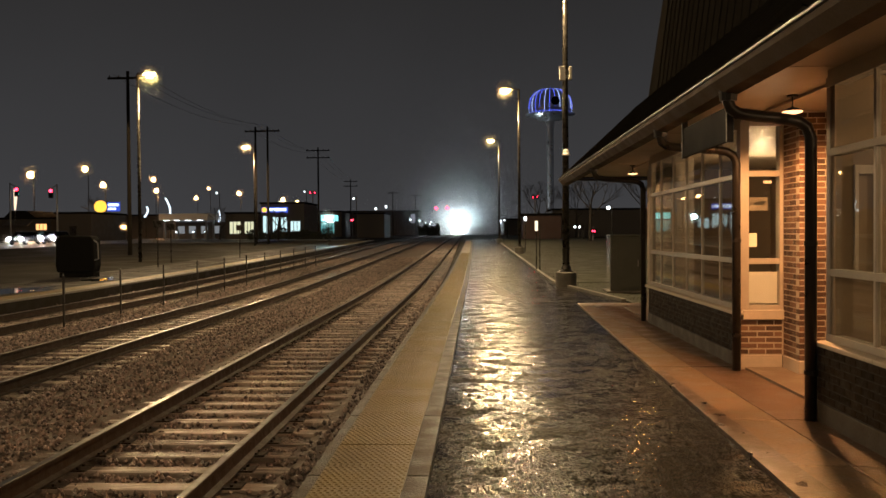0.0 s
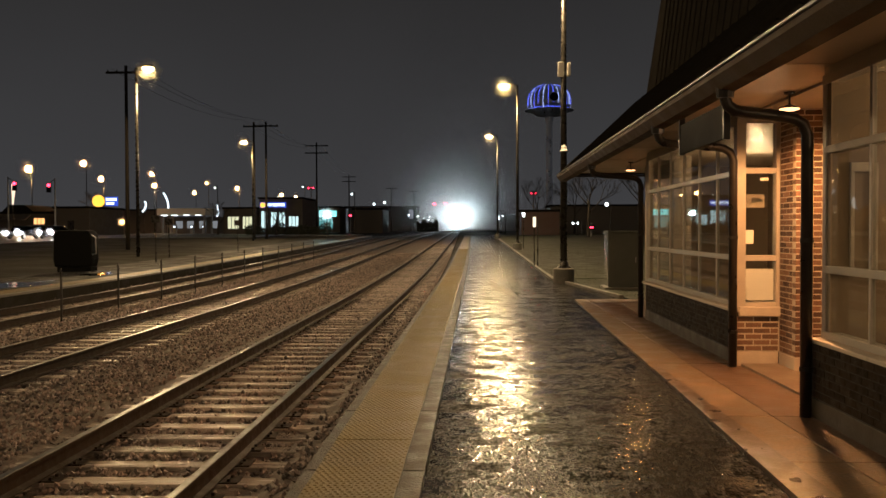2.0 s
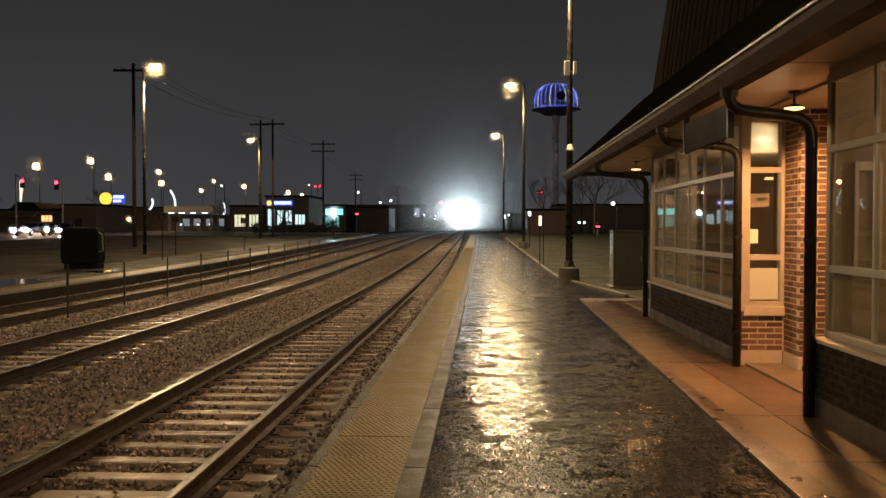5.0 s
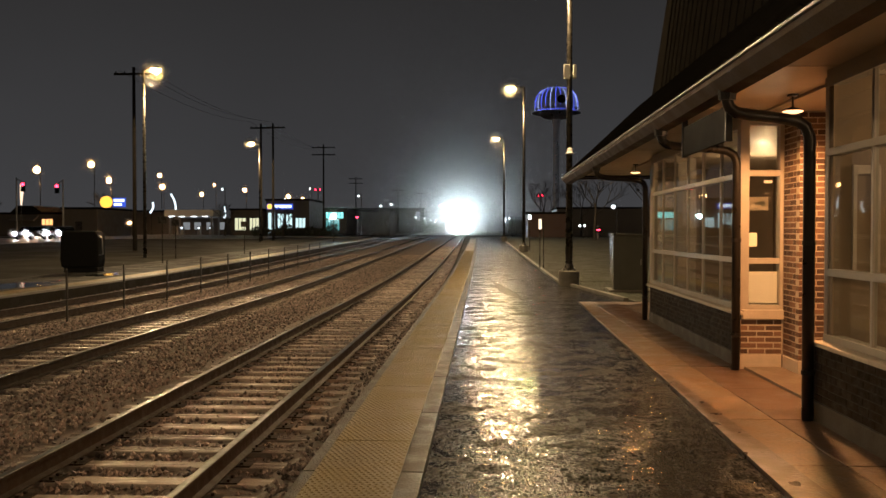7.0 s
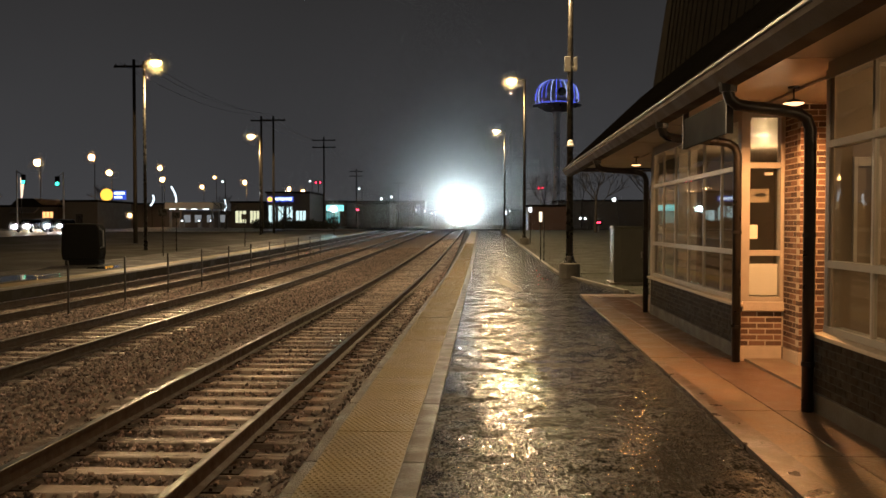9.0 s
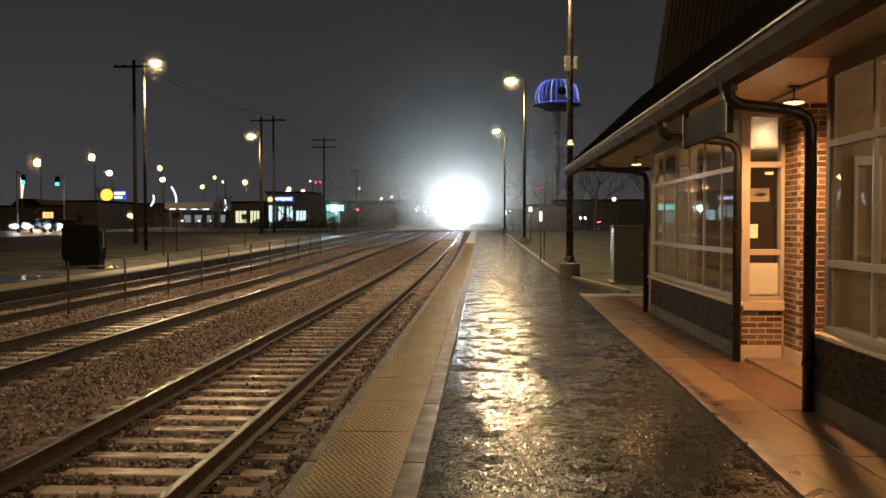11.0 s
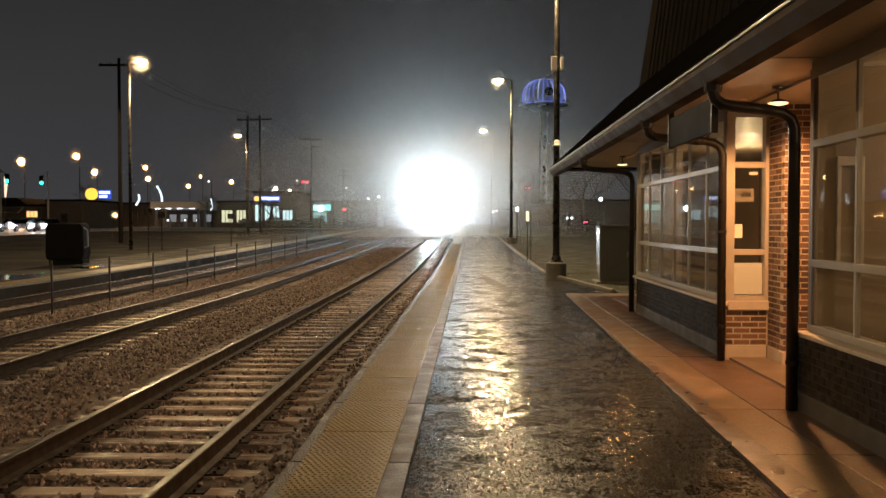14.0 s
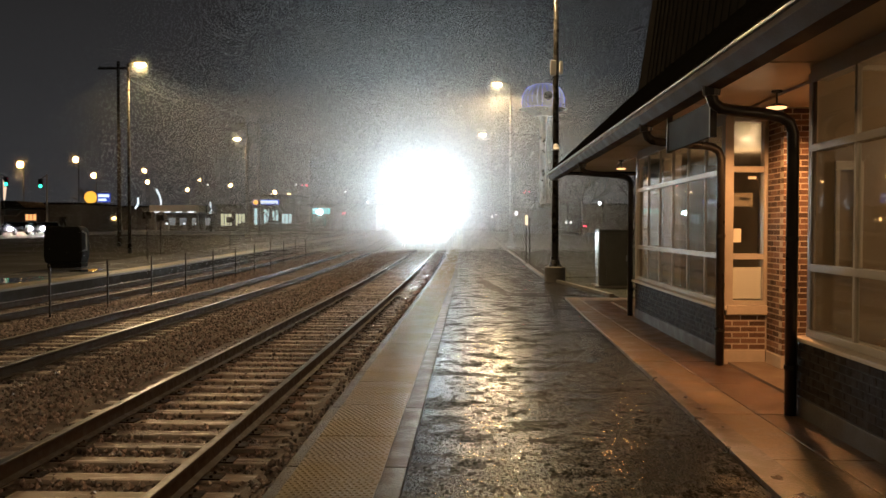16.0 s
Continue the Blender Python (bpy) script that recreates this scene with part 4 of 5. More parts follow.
def pendant(y, watts):
    t = thing("pendant_lamp", (3.22, y, SOFFIT), "small pendant lamp glowing orange under the eave", "ceiling lamp", "pendants under the eave")
    part("rose", Shape().rod((0, 0, -0.02), (0, 0, 0.0), 0.055, 0.06, 16), M_PIPE, t)
    part("stem", Shape().rod((0, 0, -0.15), (0, 0, -0.02), 0.01, None, 8), M_PIPE, t)
    part("shade", Shape().lathe([(0.02, -0.13), (0.06, -0.145), (0.104, -0.165), (0.106, -0.17), (0.02, -0.16)], 24), M_PIPE, t, "dark dished shade", smooth=True)
    part("lens", Shape().lathe([(0.102, -0.172), (0.095, -0.184), (0.06, -0.193), (0.01, -0.196)], 24), G_PENDANT, t, "glowing lens", smooth=True)
    down_lamp("pendant_light", (3.22, y, SOFFIT - 0.21), watts, PENDANT, 0.06)


pendant(9.05, 540)
pendant(18.2, 80)

for y, watts in ((3.0, 70), (7.0, 75), (12.0, 28), (15.5, 60)):
    lamp_object("room_light", (5.0, y, 2.6), watts, ROOM, 0.03)


# ---- standing water on the platform ----
def puddle(x, y, rx, ry, seed, shear=0.0, mat=M_WATER, lobes=5):
    rng = random.Random(seed)
    ph = [(rng.uniform(0, 6.28), rng.uniform(0.08, 0.3)) for _ in range(lobes)]
    n = 56
    ring = []
    for i in range(n):
        a = 2 * math.pi * i / n
        r = 1 + sum(w * math.sin((k + 1) * a + p) for k, (p, w) in enumerate(ph)) * 0.8 + rng.uniform(-0.07, 0.07)
        ring.append((x + rx * r * math.cos(a) + shear * ry * r * math.sin(a), y + ry * r * math.sin(a)))
    s = Shape()
    v = [(px, py, rise(py) + 0.004) for px, py in ring] + [(px, py, rise(py) - 0.01) for px, py in ring]
    s.add(v, [tuple(range(n))] + [(i, n + i, n + (i + 1) % n, (i + 1) % n) for i in range(n)])
    if mat is M_DARKPATCH:
        return solid("asphalt_patch", s, mat, "dull dark patch on the wet asphalt", "pavement")
    return solid("puddle", s, mat, "shallow dark rain puddle on the asphalt", "puddle")


# two dull dark patches with almost no gloss
puddle(0.62, 24.6, 0.16, 3.6, 8, shear=-0.11, mat=M_DARKPATCH)
puddle(1.55, 21.8, 0.42, 0.55, 5, mat=M_DARKPATCH)
puddle(-14.6, 26.2, 0.8, 1.9, 31)
puddle(-14.75, 32.3, 0.38, 1.2, 32)
puddle(1.75, 12.6, 0.16, 0.8, 17, mat=M_FILM)


# ---- lamp posts and poles ----
def light_pole(x, y, arm, height=11.5, group="platform lamp posts", watts=4200, base=True, extras=False, lit=True):
    z = rise(y)
    height -= z
    t = thing("lamp_post", (x, y, z), "tall dark steel lamp post with a glowing sodium head", "street lamp", group)
    if base:
        part("footing", Shape().lathe([(0.33, -0.2), (0.33, 0.44), (0.30, 0.47), (0.1, 0.48)], 20), M_COPING, t, "round concrete footing", smooth=False)
        part("base_plate", Shape().box(-0.2, 0.2, -0.2, 0.2, 0.475, 0.51), M_POLE, t, bevel=0.006)
        part("base_cover", Shape().rod((0, 0, 0.51), (0, 0, 0.68), 0.17, 0.13, 16), M_POLE, t)
        for dx in (-0.15, 0.15):
            for dy in (-0.15, 0.15):
                part("bolt", Shape().rod((dx, dy, 0.51), (dx, dy, 0.57), 0.016, None, 6), M_STEEL, t)
    part("pole", Shape().rod((0, 0, 0.5 if base else -0.1), (0, 0, height), 0.115, 0.07, 14), M_POLE, t, smooth=True)
    part("arm", Shape().tube([(0, 0, height - 0.1), (arm * 0.3, 0, height + 0.02), (arm * 0.8, 0, height + 0.04)], 0.035, 8), M_POLE, t)
    h = part("lamp_head", Shape().profile_y([(arm - 0.32, height - 0.02), (arm + 0.32, height - 0.02), (arm + 0.28, height + 0.12), (arm - 0.28, height + 0.12)], -0.2, 0.2), M_POLE, t, "shoebox lamp head", bevel=0.02)
    if lit:
        part("lens", Shape().lathe([(0.30, height - 0.022), (0.29, height - 0.10), (0.22, height - 0.19), (0.10, height - 0.25), (0.01, height - 0.26)], 20, at=(arm, 0, 0)), G_SODIUM, h, "glowing sodium refractor", smooth=True)
        down_lamp("sodium_light", (x + arm, y, z + height - 0.95), watts, SODIUM, 0.12, 178, 0.03)
    if extras:
        part("sign_box", Shape().box(-0.20, -0.02, -0.3, -0.12, 6.5, 6.95), M_WHITE, t, "pale box on the pole", bevel=0.02)
        part("sign_box", Shape().box(0.10, 0.2, -0.2, 0.1, 6.55, 6.95), M_WHITE, t, "pale box on the pole", bevel=0.02)
        part("clamp", Shape().rod((0, 0, 6.6), (0, 0, 6.68), 0.13, None, 12), M_STEEL, t)
        part("camera_dome", Shape().lathe([(0.02, 4.36), (0.07, 4.34), (0.09, 4.28), (0.09, 4.2), (0.14, 4.19), (0.14, 4.16), (0.02, 4.15)], 14, at=(0, -0.1, 0)), M_WHITE, t, "small white dome camera", smooth=True)
    return t


light_pole(2.73, 27.2, -0.9, extras=True, watts=5600)
light_pole(2.76, 58.0, -0.9, watts=3700)
light_pole(2.18, 89.0, -0.85, watts=4000)
light_pole(2.73, -4.0, -0.9, watts=900)
light_pole(-20.2, 50.0, 0.72, height=11.4, watts=4200, group="far lamp posts", base=False)
light_pole(-23.3, 88.0, -0.9, height=11.0, watts=4200, group="far lamp posts", base=False)
# two posts outside the view, added to light the tracks from the left
light_pole(-18.5, 14.0, 0.72, height=11.4, watts=4200, group="far lamp posts", base=False)
light_pole(-18.5, -18.0, 0.72, height=11.4, group="far lamp posts", base=False)


def glare_drizzle(name, spots, seed, label, reach=0.0):
    """Rain flecks imitating lens glare, thickest close to the lamp that lights them. A spot: place, count, spread,
    size, and how far ahead.
    """
    rng = np.random.default_rng(seed)
    out = []
    for x, y, z, count, spread, size, y0, y1, *hole in spots:
        a = rng.uniform(0, 2 * math.pi, count)
        r = np.sqrt((hole[0] if hole else 0.0) ** 2 - 2 * spread ** 2 * np.log(1 - rng.random(count)))
        c = np.stack([x + r * np.cos(a), y + y0 + (y1 - y0) * rng.random(count), z + r * np.sin(a)], -1)
        if reach:
            c[:, 0] = x + (c[:, 0] - x) * min(1.0, reach / spread)
            c[:, 2] = 0.1 + np.abs(c[:, 2] - 0.1)
        c[:, 2] = np.maximum(c[:, 2], 0.08)
        w = size * rng.uniform(0.8, 1.2, count)
        q = rng.uniform(-0.6, 0.6, count)
        side = np.stack([w * np.cos(q), w * np.sin(q), 0 * w], -1)
        tall = np.stack([0 * w, 0 * w, 1.9 * w], -1)
        out.append(np.stack([c - side, c + side, c + tall], 1))
    v = np.concatenate(out)
    f = np.arange(3 * len(v)).reshape(-1, 3)
    me = bpy.data.meshes.new(name)
    me.vertices.add(3 * len(v))
    me.vertices.foreach_set("co", v.astype(np.float32).ravel())
    me.loops.add(f.size)
    me.loops.foreach_set("vertex_index", f.astype(np.int32).ravel())
    me.polygons.add(len(f))
    me.polygons.foreach_set("loop_start", np.arange(0, f.size, 3, dtype=np.int32))
    me.update(calc_edges=True)
    me.materials.append(M_GLAREDRIZZLE)
    return tagged(new(name, me), label, "rain", "", "stuff")


glare_drizzle("glare_drizzle", [(1.83, 58.0, 11.36, 5000, 0.3, 0.008, -0.5, 0.3), (1.33, 89.0, 11.4, 4000, 0.34, 0.0095, -0.5, 0.3),
                    (-19.48, 50.0, 11.2, 5000, 0.3, 0.008, -0.5, 0.3), (-24.2, 88.0, 11.0, 4000, 0.34, 0.0095, -0.5, 0.3)], 21,
        "rain flecks imitating lens glare round the street lamps")


def utility_pole(x, y, h, arm_w, arms=1, twin=0.0):
    t = thing("utility_pole", (x, y, rise(y) - 0.1), "tall wooden utility pole with crossarm", "utility pole", "utility poles")
    part("pole", Shape().rod((0, 0, 0), (0, 0, h), 0.16, 0.11, 10), M_WOODPOLE, t, smooth=True)
    for k in range(arms):
        z = h - 0.5 - 1.1 * k
        part("crossarm", Shape().box(-arm_w, arm_w, -0.06, 0.06, z - 0.08, z + 0.08), M_WOODPOLE, t, bevel=0.01)
        for dx in (-0.9, -0.45, 0.45, 0.9):
            part("insulator", Shape().lathe([(0.03, z + 0.08), (0.06, z + 0.14), (0.04, z + 0.2), (0.01, z + 0.23)], 8, at=(dx * arm_w, 0, 0)), M_STEEL, t)
    return t


utility_pole(-25.8, 62, 13.6, 1.5)
utility_pole(-25.0, 95, 13.2, 1.2)
utility_pole(-24.0, 96.5, 13.4, 1.4)
utility_pole(-24.5, 130, 14.2, 1.8, 2)
utility_pole(-30.0, 200, 13.5, 1.6, 2)
utility_pole(-24.0, 240, 12.5, 1.6, 1)
utility_pole(-19.0, 260, 12.5, 1.6, 1)


def overhead_wires():
    for dx, z in ((-1.1, 13.3), (0.0, 13.5), (1.1, 13.3)):
        pts = []
        for (xa, ya), (xb, yb) in (((-25.8, 62), (-25.0, 95)), ((-25.0, 95), (-24.5, 130)), ((-24.5, 130), (-30, 200))):
            for i in range(8):
                u = i / 8
                pts.append((xa + (xb - xa) * u + dx, ya + (yb - ya) * u, z + rise(ya) * (1 - u) + rise(yb) * u - 3.2 * u * (1 - u)))
        s = Shape().tube(pts, 0.015, 4)
        tagged(new("overhead_wire", s.mesh("overhead_wire", M_PIPE)), "thin black overhead wire between poles", "cable", "overhead wires")


overhead_wires()


# ---- lawn side ----
def utility_cabinet():
    t = thing("utility_cabinet", (4.1, 24.3, 0.02), "grey-green metal utility cabinet on a concrete pad", "cabinet", turn=-2.5)
    part("pad", Shape().box(-0.55, 0.55, -0.4, 0.85, -0.1, 0.06), M_COPING, t, bevel=0.015)
    part("body", Shape().box(-0.44, 0.44, -0.3, 0.74, 0.06, 1.58), M_CABINET, t, bevel=0.02)
    part("door", Shape().box(-0.24, 0.41, -0.325, -0.3, 0.14, 1.5), M_CABINET, t, bevel=0.008)
    part("rim", Shape().profile_y([(-0.47, 1.58), (0.47, 1.58), (0.45, 1.63), (-0.45, 1.64)], -0.34, 0.78), M_CABINET, t, bevel=0.008)
    part("handle", Shape().box(0.30, 0.33, -0.36, -0.325, 0.75, 0.92), M_STEEL, t, bevel=0.006)
    part("side_panel", Shape().box(-0.45, -0.43, -0.22, 0.7, 0.1, 1.55), M_TRIM, t, "shiny wet steel side panel", bevel=0.004)


utility_cabinet()


def lit_marker():
    t = thing("platform_marker", (2.66, 37.0, 0.02 + rise(37)), "slim twin-post platform marker with a lit panel", "sign")
    for dx in (-0.2, -0.05):
        part("post", Shape().box(dx - 0.022, dx + 0.022, -0.02, 0.02, 0, 2.05), M_POLE, t)
    part("panel", Shape().box(-0.26, -0.13, -0.05, -0.022, 1.72, 2.16), G_MARKER, t, "glowing warm white panel", bevel=0.006)
    part("panel_frame", Shape().box(-0.28, -0.11, -0.022, 0.02, 1.70, 2.18), M_POLE, t)


lit_marker()


def small_marker(x, y, z, h):
    t = thing("marker_light", (x, y, rise(y)), "short post with a small white light", "marker light", "marker lights")
    part("post", Shape().box(-0.03, 0.03, -0.03, 0.03, 0, z), M_POLE, t)
    part("lens", Shape().box(-0.09, 0.09, -0.05, -0.03, z - h, z), G_WHITE, t, "glowing lens")


small_marker(2.3, 89.6, 2.4, 0.35)
small_marker(3.3, 60.5, 2.55, 0.3)


# ---- far side by the other platform ----
def dark_enclosure():
    t = thing("covered_equipment_box", (-16.35, 34.2, rise(34.2)), "large black rounded equipment box beside the far platform", "equipment box")
    part("body", Shape().profile_y([(-0.78, 0.2), (0.7, 0.2), (0.76, 0.5), (0.74, 1.5), (0.62, 1.68), (-0.64, 1.7), (-0.8, 1.55), (-0.84, 0.5)], -0.4, 0.3), M_BLACK, t, bevel=0.07)
    part("skid", Shape().box(-0.7, 0.7, -0.34, 0.26, -0.06, 0.2), M_BLACK, t, bevel=0.02)
    part("side_rail", Shape().tube([(0.74, -0.3, 0.7), (0.92, -0.32, 0.75), (0.9, -0.32, 1.4), (0.72, -0.3, 1.5)], 0.025, 8), M_STEEL, t, "curved steel handle")


dark_enclosure()


def sign_post(x, y, h):
    t = thing("sign_post", (x, y, rise(y)), "thin dark platform sign post", "sign post", "sign posts on the far platform")
    part("post", Shape().rod((0, 0, -0.05), (0, 0, h), 0.03, None, 8), M_POLE, t)
    part("plate", Shape().box(-0.22, 0.22, -0.04, -0.03, h - 0.35, h), M_POLE, t, bevel=0.004)


sign_post(-16.08, 42, 2.35)
sign_post(-17.6, 48, 2.2)
sign_post(-15.6, 55, 2.1)


# ---- streets, shops and vehicles beyond ----
def roads():
    def strip(x0, x1, y0, y1, dz):
        ys = stations(y0, y1, max(2.0, (y1 - y0) / 20))
        v = [(x, y, rise(y) + dz) for y in ys for x in (x0, x1)]
        f = [(2 * i, 2 * i + 1, 2 * i + 3, 2 * i + 2) for i in range(len(ys) - 1)]
        v2 = [(x, y, z - 0.3) for x, y, z in v]
        n = len(v)
        f += [tuple(i + n for i in q)[::-1] for q in f] + [(0, 1, n + 1, n), (n - 2, n - 1, 2 * n - 1, 2 * n - 2)]
        return Shape().add(v + v2, f)

    solid("road", strip(-62, -44, 40, 400, 0.02), M_ROAD, "wet asphalt street with queued cars", "road")
    solid("cross_road", strip(-200, -16.5, 116, 127, 0.03), M_ROAD, "wet asphalt street leading to the tracks", "road")
    solid("parking_lot", strip(-44, -27, 100, 200, 0.01), M_ROAD, "wet parking lot before the shops", "pavement")


roads()


def car(x, y, turn, label):
    t = thing("car", (x, y, rise(y) + 0.03), label, "car", "cars waiting on the street", turn)
    body = [(-2.2, 0.35), (2.2, 0.35), (2.25, 0.6), (2.1, 0.82), (1.2, 0.92), (-1.0, 0.95), (-2.1, 0.9), (-2.25, 0.6)]
    s = Shape()
    n = len(body)
    v = [(-0.88, y0, z) for y0, z in body] + [(0.88, y0, z) for y0, z in body]
    s.add(v, [tuple(range(n)), tuple(range(n, 2 * n))[::-1]] + [(i, n + i, n + (i + 1) % n, (i + 1) % n) for i in range(n)])
    part("body", s, M_CAR, t, bevel=0.06)
    cab = [(-1.5, 0.93), (1.6, 0.9), (1.05, 1.42), (-0.7, 1.46)]
    c = Shape().profile_x(cab, -0.74, 0.74)
    part("cabin", c, M_DARKGLASS, t, "dark window glass", bevel=0.05)
    part("roof", Shape().box(-0.7, 0.7, -0.72, 0.98, 1.43, 1.49), M_CAR, t, bevel=0.03)
    for sx in (-0.8, 0.8):
        for sy in (-1.4, 1.4):
            w = part("wheel", Shape().lathe([(0.2, -0.1), (0.32, -0.1), (0.34, 0.0), (0.32, 0.1), (0.2, 0.1)], 16, "x", (sx, sy, 0.34)), M_TYRE, t)
            part("rim", Shape().lathe([(0.05, -0.11), (0.2, -0.105), (0.2, 0.105), (0.05, 0.11)], 12, "x", (sx, sy, 0.34)), M_STEEL, w)
        part("headlight", Shape().lathe([(0.02, -0.06), (0.17, -0.05), (0.2, 0.02), (0.02, 0.06)], 12, "y", (sx * 0.86, -2.22, 0.68)), G_CARHEAD, t, "bright lit headlight")
        part("tail_light", Shape().box(sx * 0.86 - 0.14, sx * 0.86 + 0.14, 2.18, 2.26, 0.68, 0.82), material("tail_lens", (0.3, 0.01, 0.01), 0.3, scale=3) if "tail_lens" not in bpy.data.materials else bpy.data.materials["tail_lens"], t)
    return t


car(-51.6, 95, 0, "dark sedan waiting with bright headlights")
car(-48.9, 97, 0, "dark sedan waiting with bright headlights")
car(-55.0, 104, 0, "dark sedan waiting with bright headlights")


def far_lamp(x, y, z, lens=G_FARLAMP, r=0.55):
    g = rise(y)
    t = thing("street_lamp", (x, y, g - 0.35), "distant street lamp glowing orange on a thin pole", "street lamp", "distant street lamps")
    h = z - g + 0.35
    part("pole", Shape().rod((0.5, 0, -0.1), (0.5, 0, h + 0.3), 0.1, 0.06, 8), M_POLE, t)
    part("arm", Shape().tube([(0.5, 0, h + 0.25), (0.2, 0, h + 0.42), (0, 0, h + 0.4)], 0.04, 6), M_POLE, t)
    part("lens", Shape().lathe([(0.02, r * 0.8), (r * 0.6, r * 0.6), (r * 0.8, 0.0), (r * 0.6, -r * 0.6), (0.02, -r * 0.8)], 14, at=(0, 0, h)), lens, t, "glowing globe lens", smooth=True)
    return t


FAR_SPOTS = []
for x, y, z, r in ((-69.6, 130, 11.4, 0.85), (-65.6, 140, 13.0, 0.75), (-76, 170, 12.2, 0.85), (-73.3, 190, 14.5, 0.7), (-88, 230, 14.1, 0.95), (-87, 260, 13.4, 0.8),
                   (-76.7, 240, 15.2, 0.5), (-65.1, 230, 13.2, 0.8), (-57.6, 250, 12.2, 0.85), (-55.5, 260, 11.8, 0.85), (-49.9, 118, 3.0, 0.32), (-50.6, 121, 2.9, 0.22)):
    far_lamp(x, y, z, r=0.75 * r)
    if x in (-69.6, -76, -88, -65.1, -55.5):
        down_lamp("street_light", (x, y, z - 1.7), 7000, (1.0, 0.55, 0.24), 0.3)
    FAR_SPOTS.append((x, y, z, 2400, 0.8 * r, 0.013, -0.6, 0.4))
for x, y in ((-51.6, 95), (-48.9, 97), (-55.0, 104)):
    for sx in (-0.69, 0.69):
        FAR_SPOTS.append((x + sx, y - 2.3, rise(y) + 0.73, 1500, 0.22, 0.012, -0.7, -0.05))
for x, y, z, r in ((-22, 150, 8.1, 0.2), (-26.5, 220, 8.4, 0.35), (-23.8, 220, 8.9, 0.35), (18.2, 120, 5.2, 0.32), (12.4, 110, 2.5, 0.18), (13.0, 110, 2.5, 0.18), (4.6, 150, 4.1, 0.18),
                   (-46.5, 150, 9.3, 0.18), (-41, 200, 12.0, 0.2), (-20.6, 260, 6.2, 0.3), (-18.6, 270, 6.0, 0.32), (-17.2, 280, 5.4, 0.3), (-16.0, 290, 6.0, 0.25), (-15.2, 270, 4.9, 0.3), (-37.5, 160, 7.9, 0.22)):
    far_lamp(x, y, z, G_WHITE, r)


def platform_lamp(x, y, h):
    t = thing("platform_lamp", (x, y, rise(y)), "short post with a brilliant cool white lamp", "street lamp")
    part("post", Shape().rod((0, 0, -0.05), (0, 0, h - 0.1), 0.05, 0.04, 10), M_POLE, t)
    part("globe", Shape().lathe([(0.02, h - 0.24), (0.17, h - 0.16), (0.24, h), (0.17, h + 0.16), (0.02, h + 0.24)], 16), G_COOLLAMP, t, "brilliant cool white globe", smooth=True)


platform_lamp(-15.2, 86, 2.6)
FAR_SPOTS.append((-15.2, 86, 2.6 + rise(86), 6000, 0.36, 0.008, -0.4, 0.3))
glare_drizzle("glare_drizzle", FAR_SPOTS, 51, "rain flecks imitating lens glare round distant lamps and headlights")


def traffic_signal(x, y, z, mast_x):
    """A three-lamp head; an added black plate hides the lamp that is off."""
    g = rise(y)
    t = thing("traffic_signal", (x, y, g), "traffic signal head on a mast over the street", "traffic light", "traffic signals")
    h = z - g
    part("housing", Shape().box(-0.26, 0.26, -0.08, 0.14, h - 0.95, h + 0.32), M_BLACK, t, bevel=0.03)
    part("lens", Shape().lathe([(0.02, -0.12), (0.2, -0.1), (0.24, -0.085)], 16, "y", (0, 0, h)), G_RED, t, "red lens")
    part("lens", Shape().lathe([(0.02, -0.11), (0.12, -0.1), (0.15, -0.085)], 14, "y", (0, 0, h - 0.32)), M_DARKGLASS, t, "dark amber lens")
    part("lens", Shape().lathe([(0.02, -0.12), (0.2, -0.1), (0.24, -0.085)], 16, "y", (0, 0, h - 0.64)), G_GREEN, t, "green lens")
    s = part("shutter", Shape().box(-0.26, 0.26, -0.17, -0.14, h - 0.3, h + 0.3), M_BLACK, t, "black plate added to hide one lamp")
    part("mast", Shape().rod((mast_x, 0, -0.1), (mast_x, 0, h + 0.9), 0.13, 0.09, 8), M_STEEL, t)
    part("mast_arm", Shape().rod((mast_x, 0, h + 0.75), (0, 0, h + 0.3), 0.07, 0.05, 8), M_STEEL, t)
    return s


HIDING_PLATES = [traffic_signal(-60.8, 110, 8.0, -0.9), traffic_signal(-56.2, 110, 7.75, 0.8)]


def lit_post():
    t = thing("lit_post", (-61.3, 110.4, rise(110)), "slim tapering post made to glow for signal light on a pole", "light post")
    part("foot", Shape().rod((0, 0, -0.1), (0, 0, 4.3), 0.06, None, 8), M_POLE, t)
    # emission stands in for the traffic signal's light on its pole
    part("tube", Shape().rod((0, 0, 4.3), (0.15, 0, 7.0), 0.1, 0.28, 10), G_POST, t, "tapered tube glowing in place of signal light")


lit_post()


def pole_sign():
    t = thing("pole_sign", (-58.3, 130, rise(130)), "lit pole sign with round yellow emblem and blue panel", "sign")
    g = rise(130)
    part("pole", Shape().box(-0.2, 0.2, -0.1, 0.1, -0.1, 5.0), M_POLE, t)
    part("emblem", Shape().lathe([(0.02, -0.22), (0.92, -0.2), (0.95, 0.1), (0.02, 0.12)], 28, "y", (-0.3, 0, 6.35 - g)), G_SIGNYELLOW, t, "round glowing yellow emblem")
    p = part("panel", Shape().box(0.8, 2.75, -0.1, 0.1, 5.6 - g, 7.0 - g), G_SIGNBLUE, t, "glowing blue panel")
    part("letter_bar", Shape().box(0.95, 2.6, -0.13, -0.1, 6.4 - g, 6.8 - g), G_SIGNWHITE, p, "white line of lettering")
    part("letter_bar", Shape().box(0.95, 2.2, -0.13, -0.1, 5.8 - g, 6.15 - g), G_SIGNWHITE, p, "white line of lettering")


pole_sign()


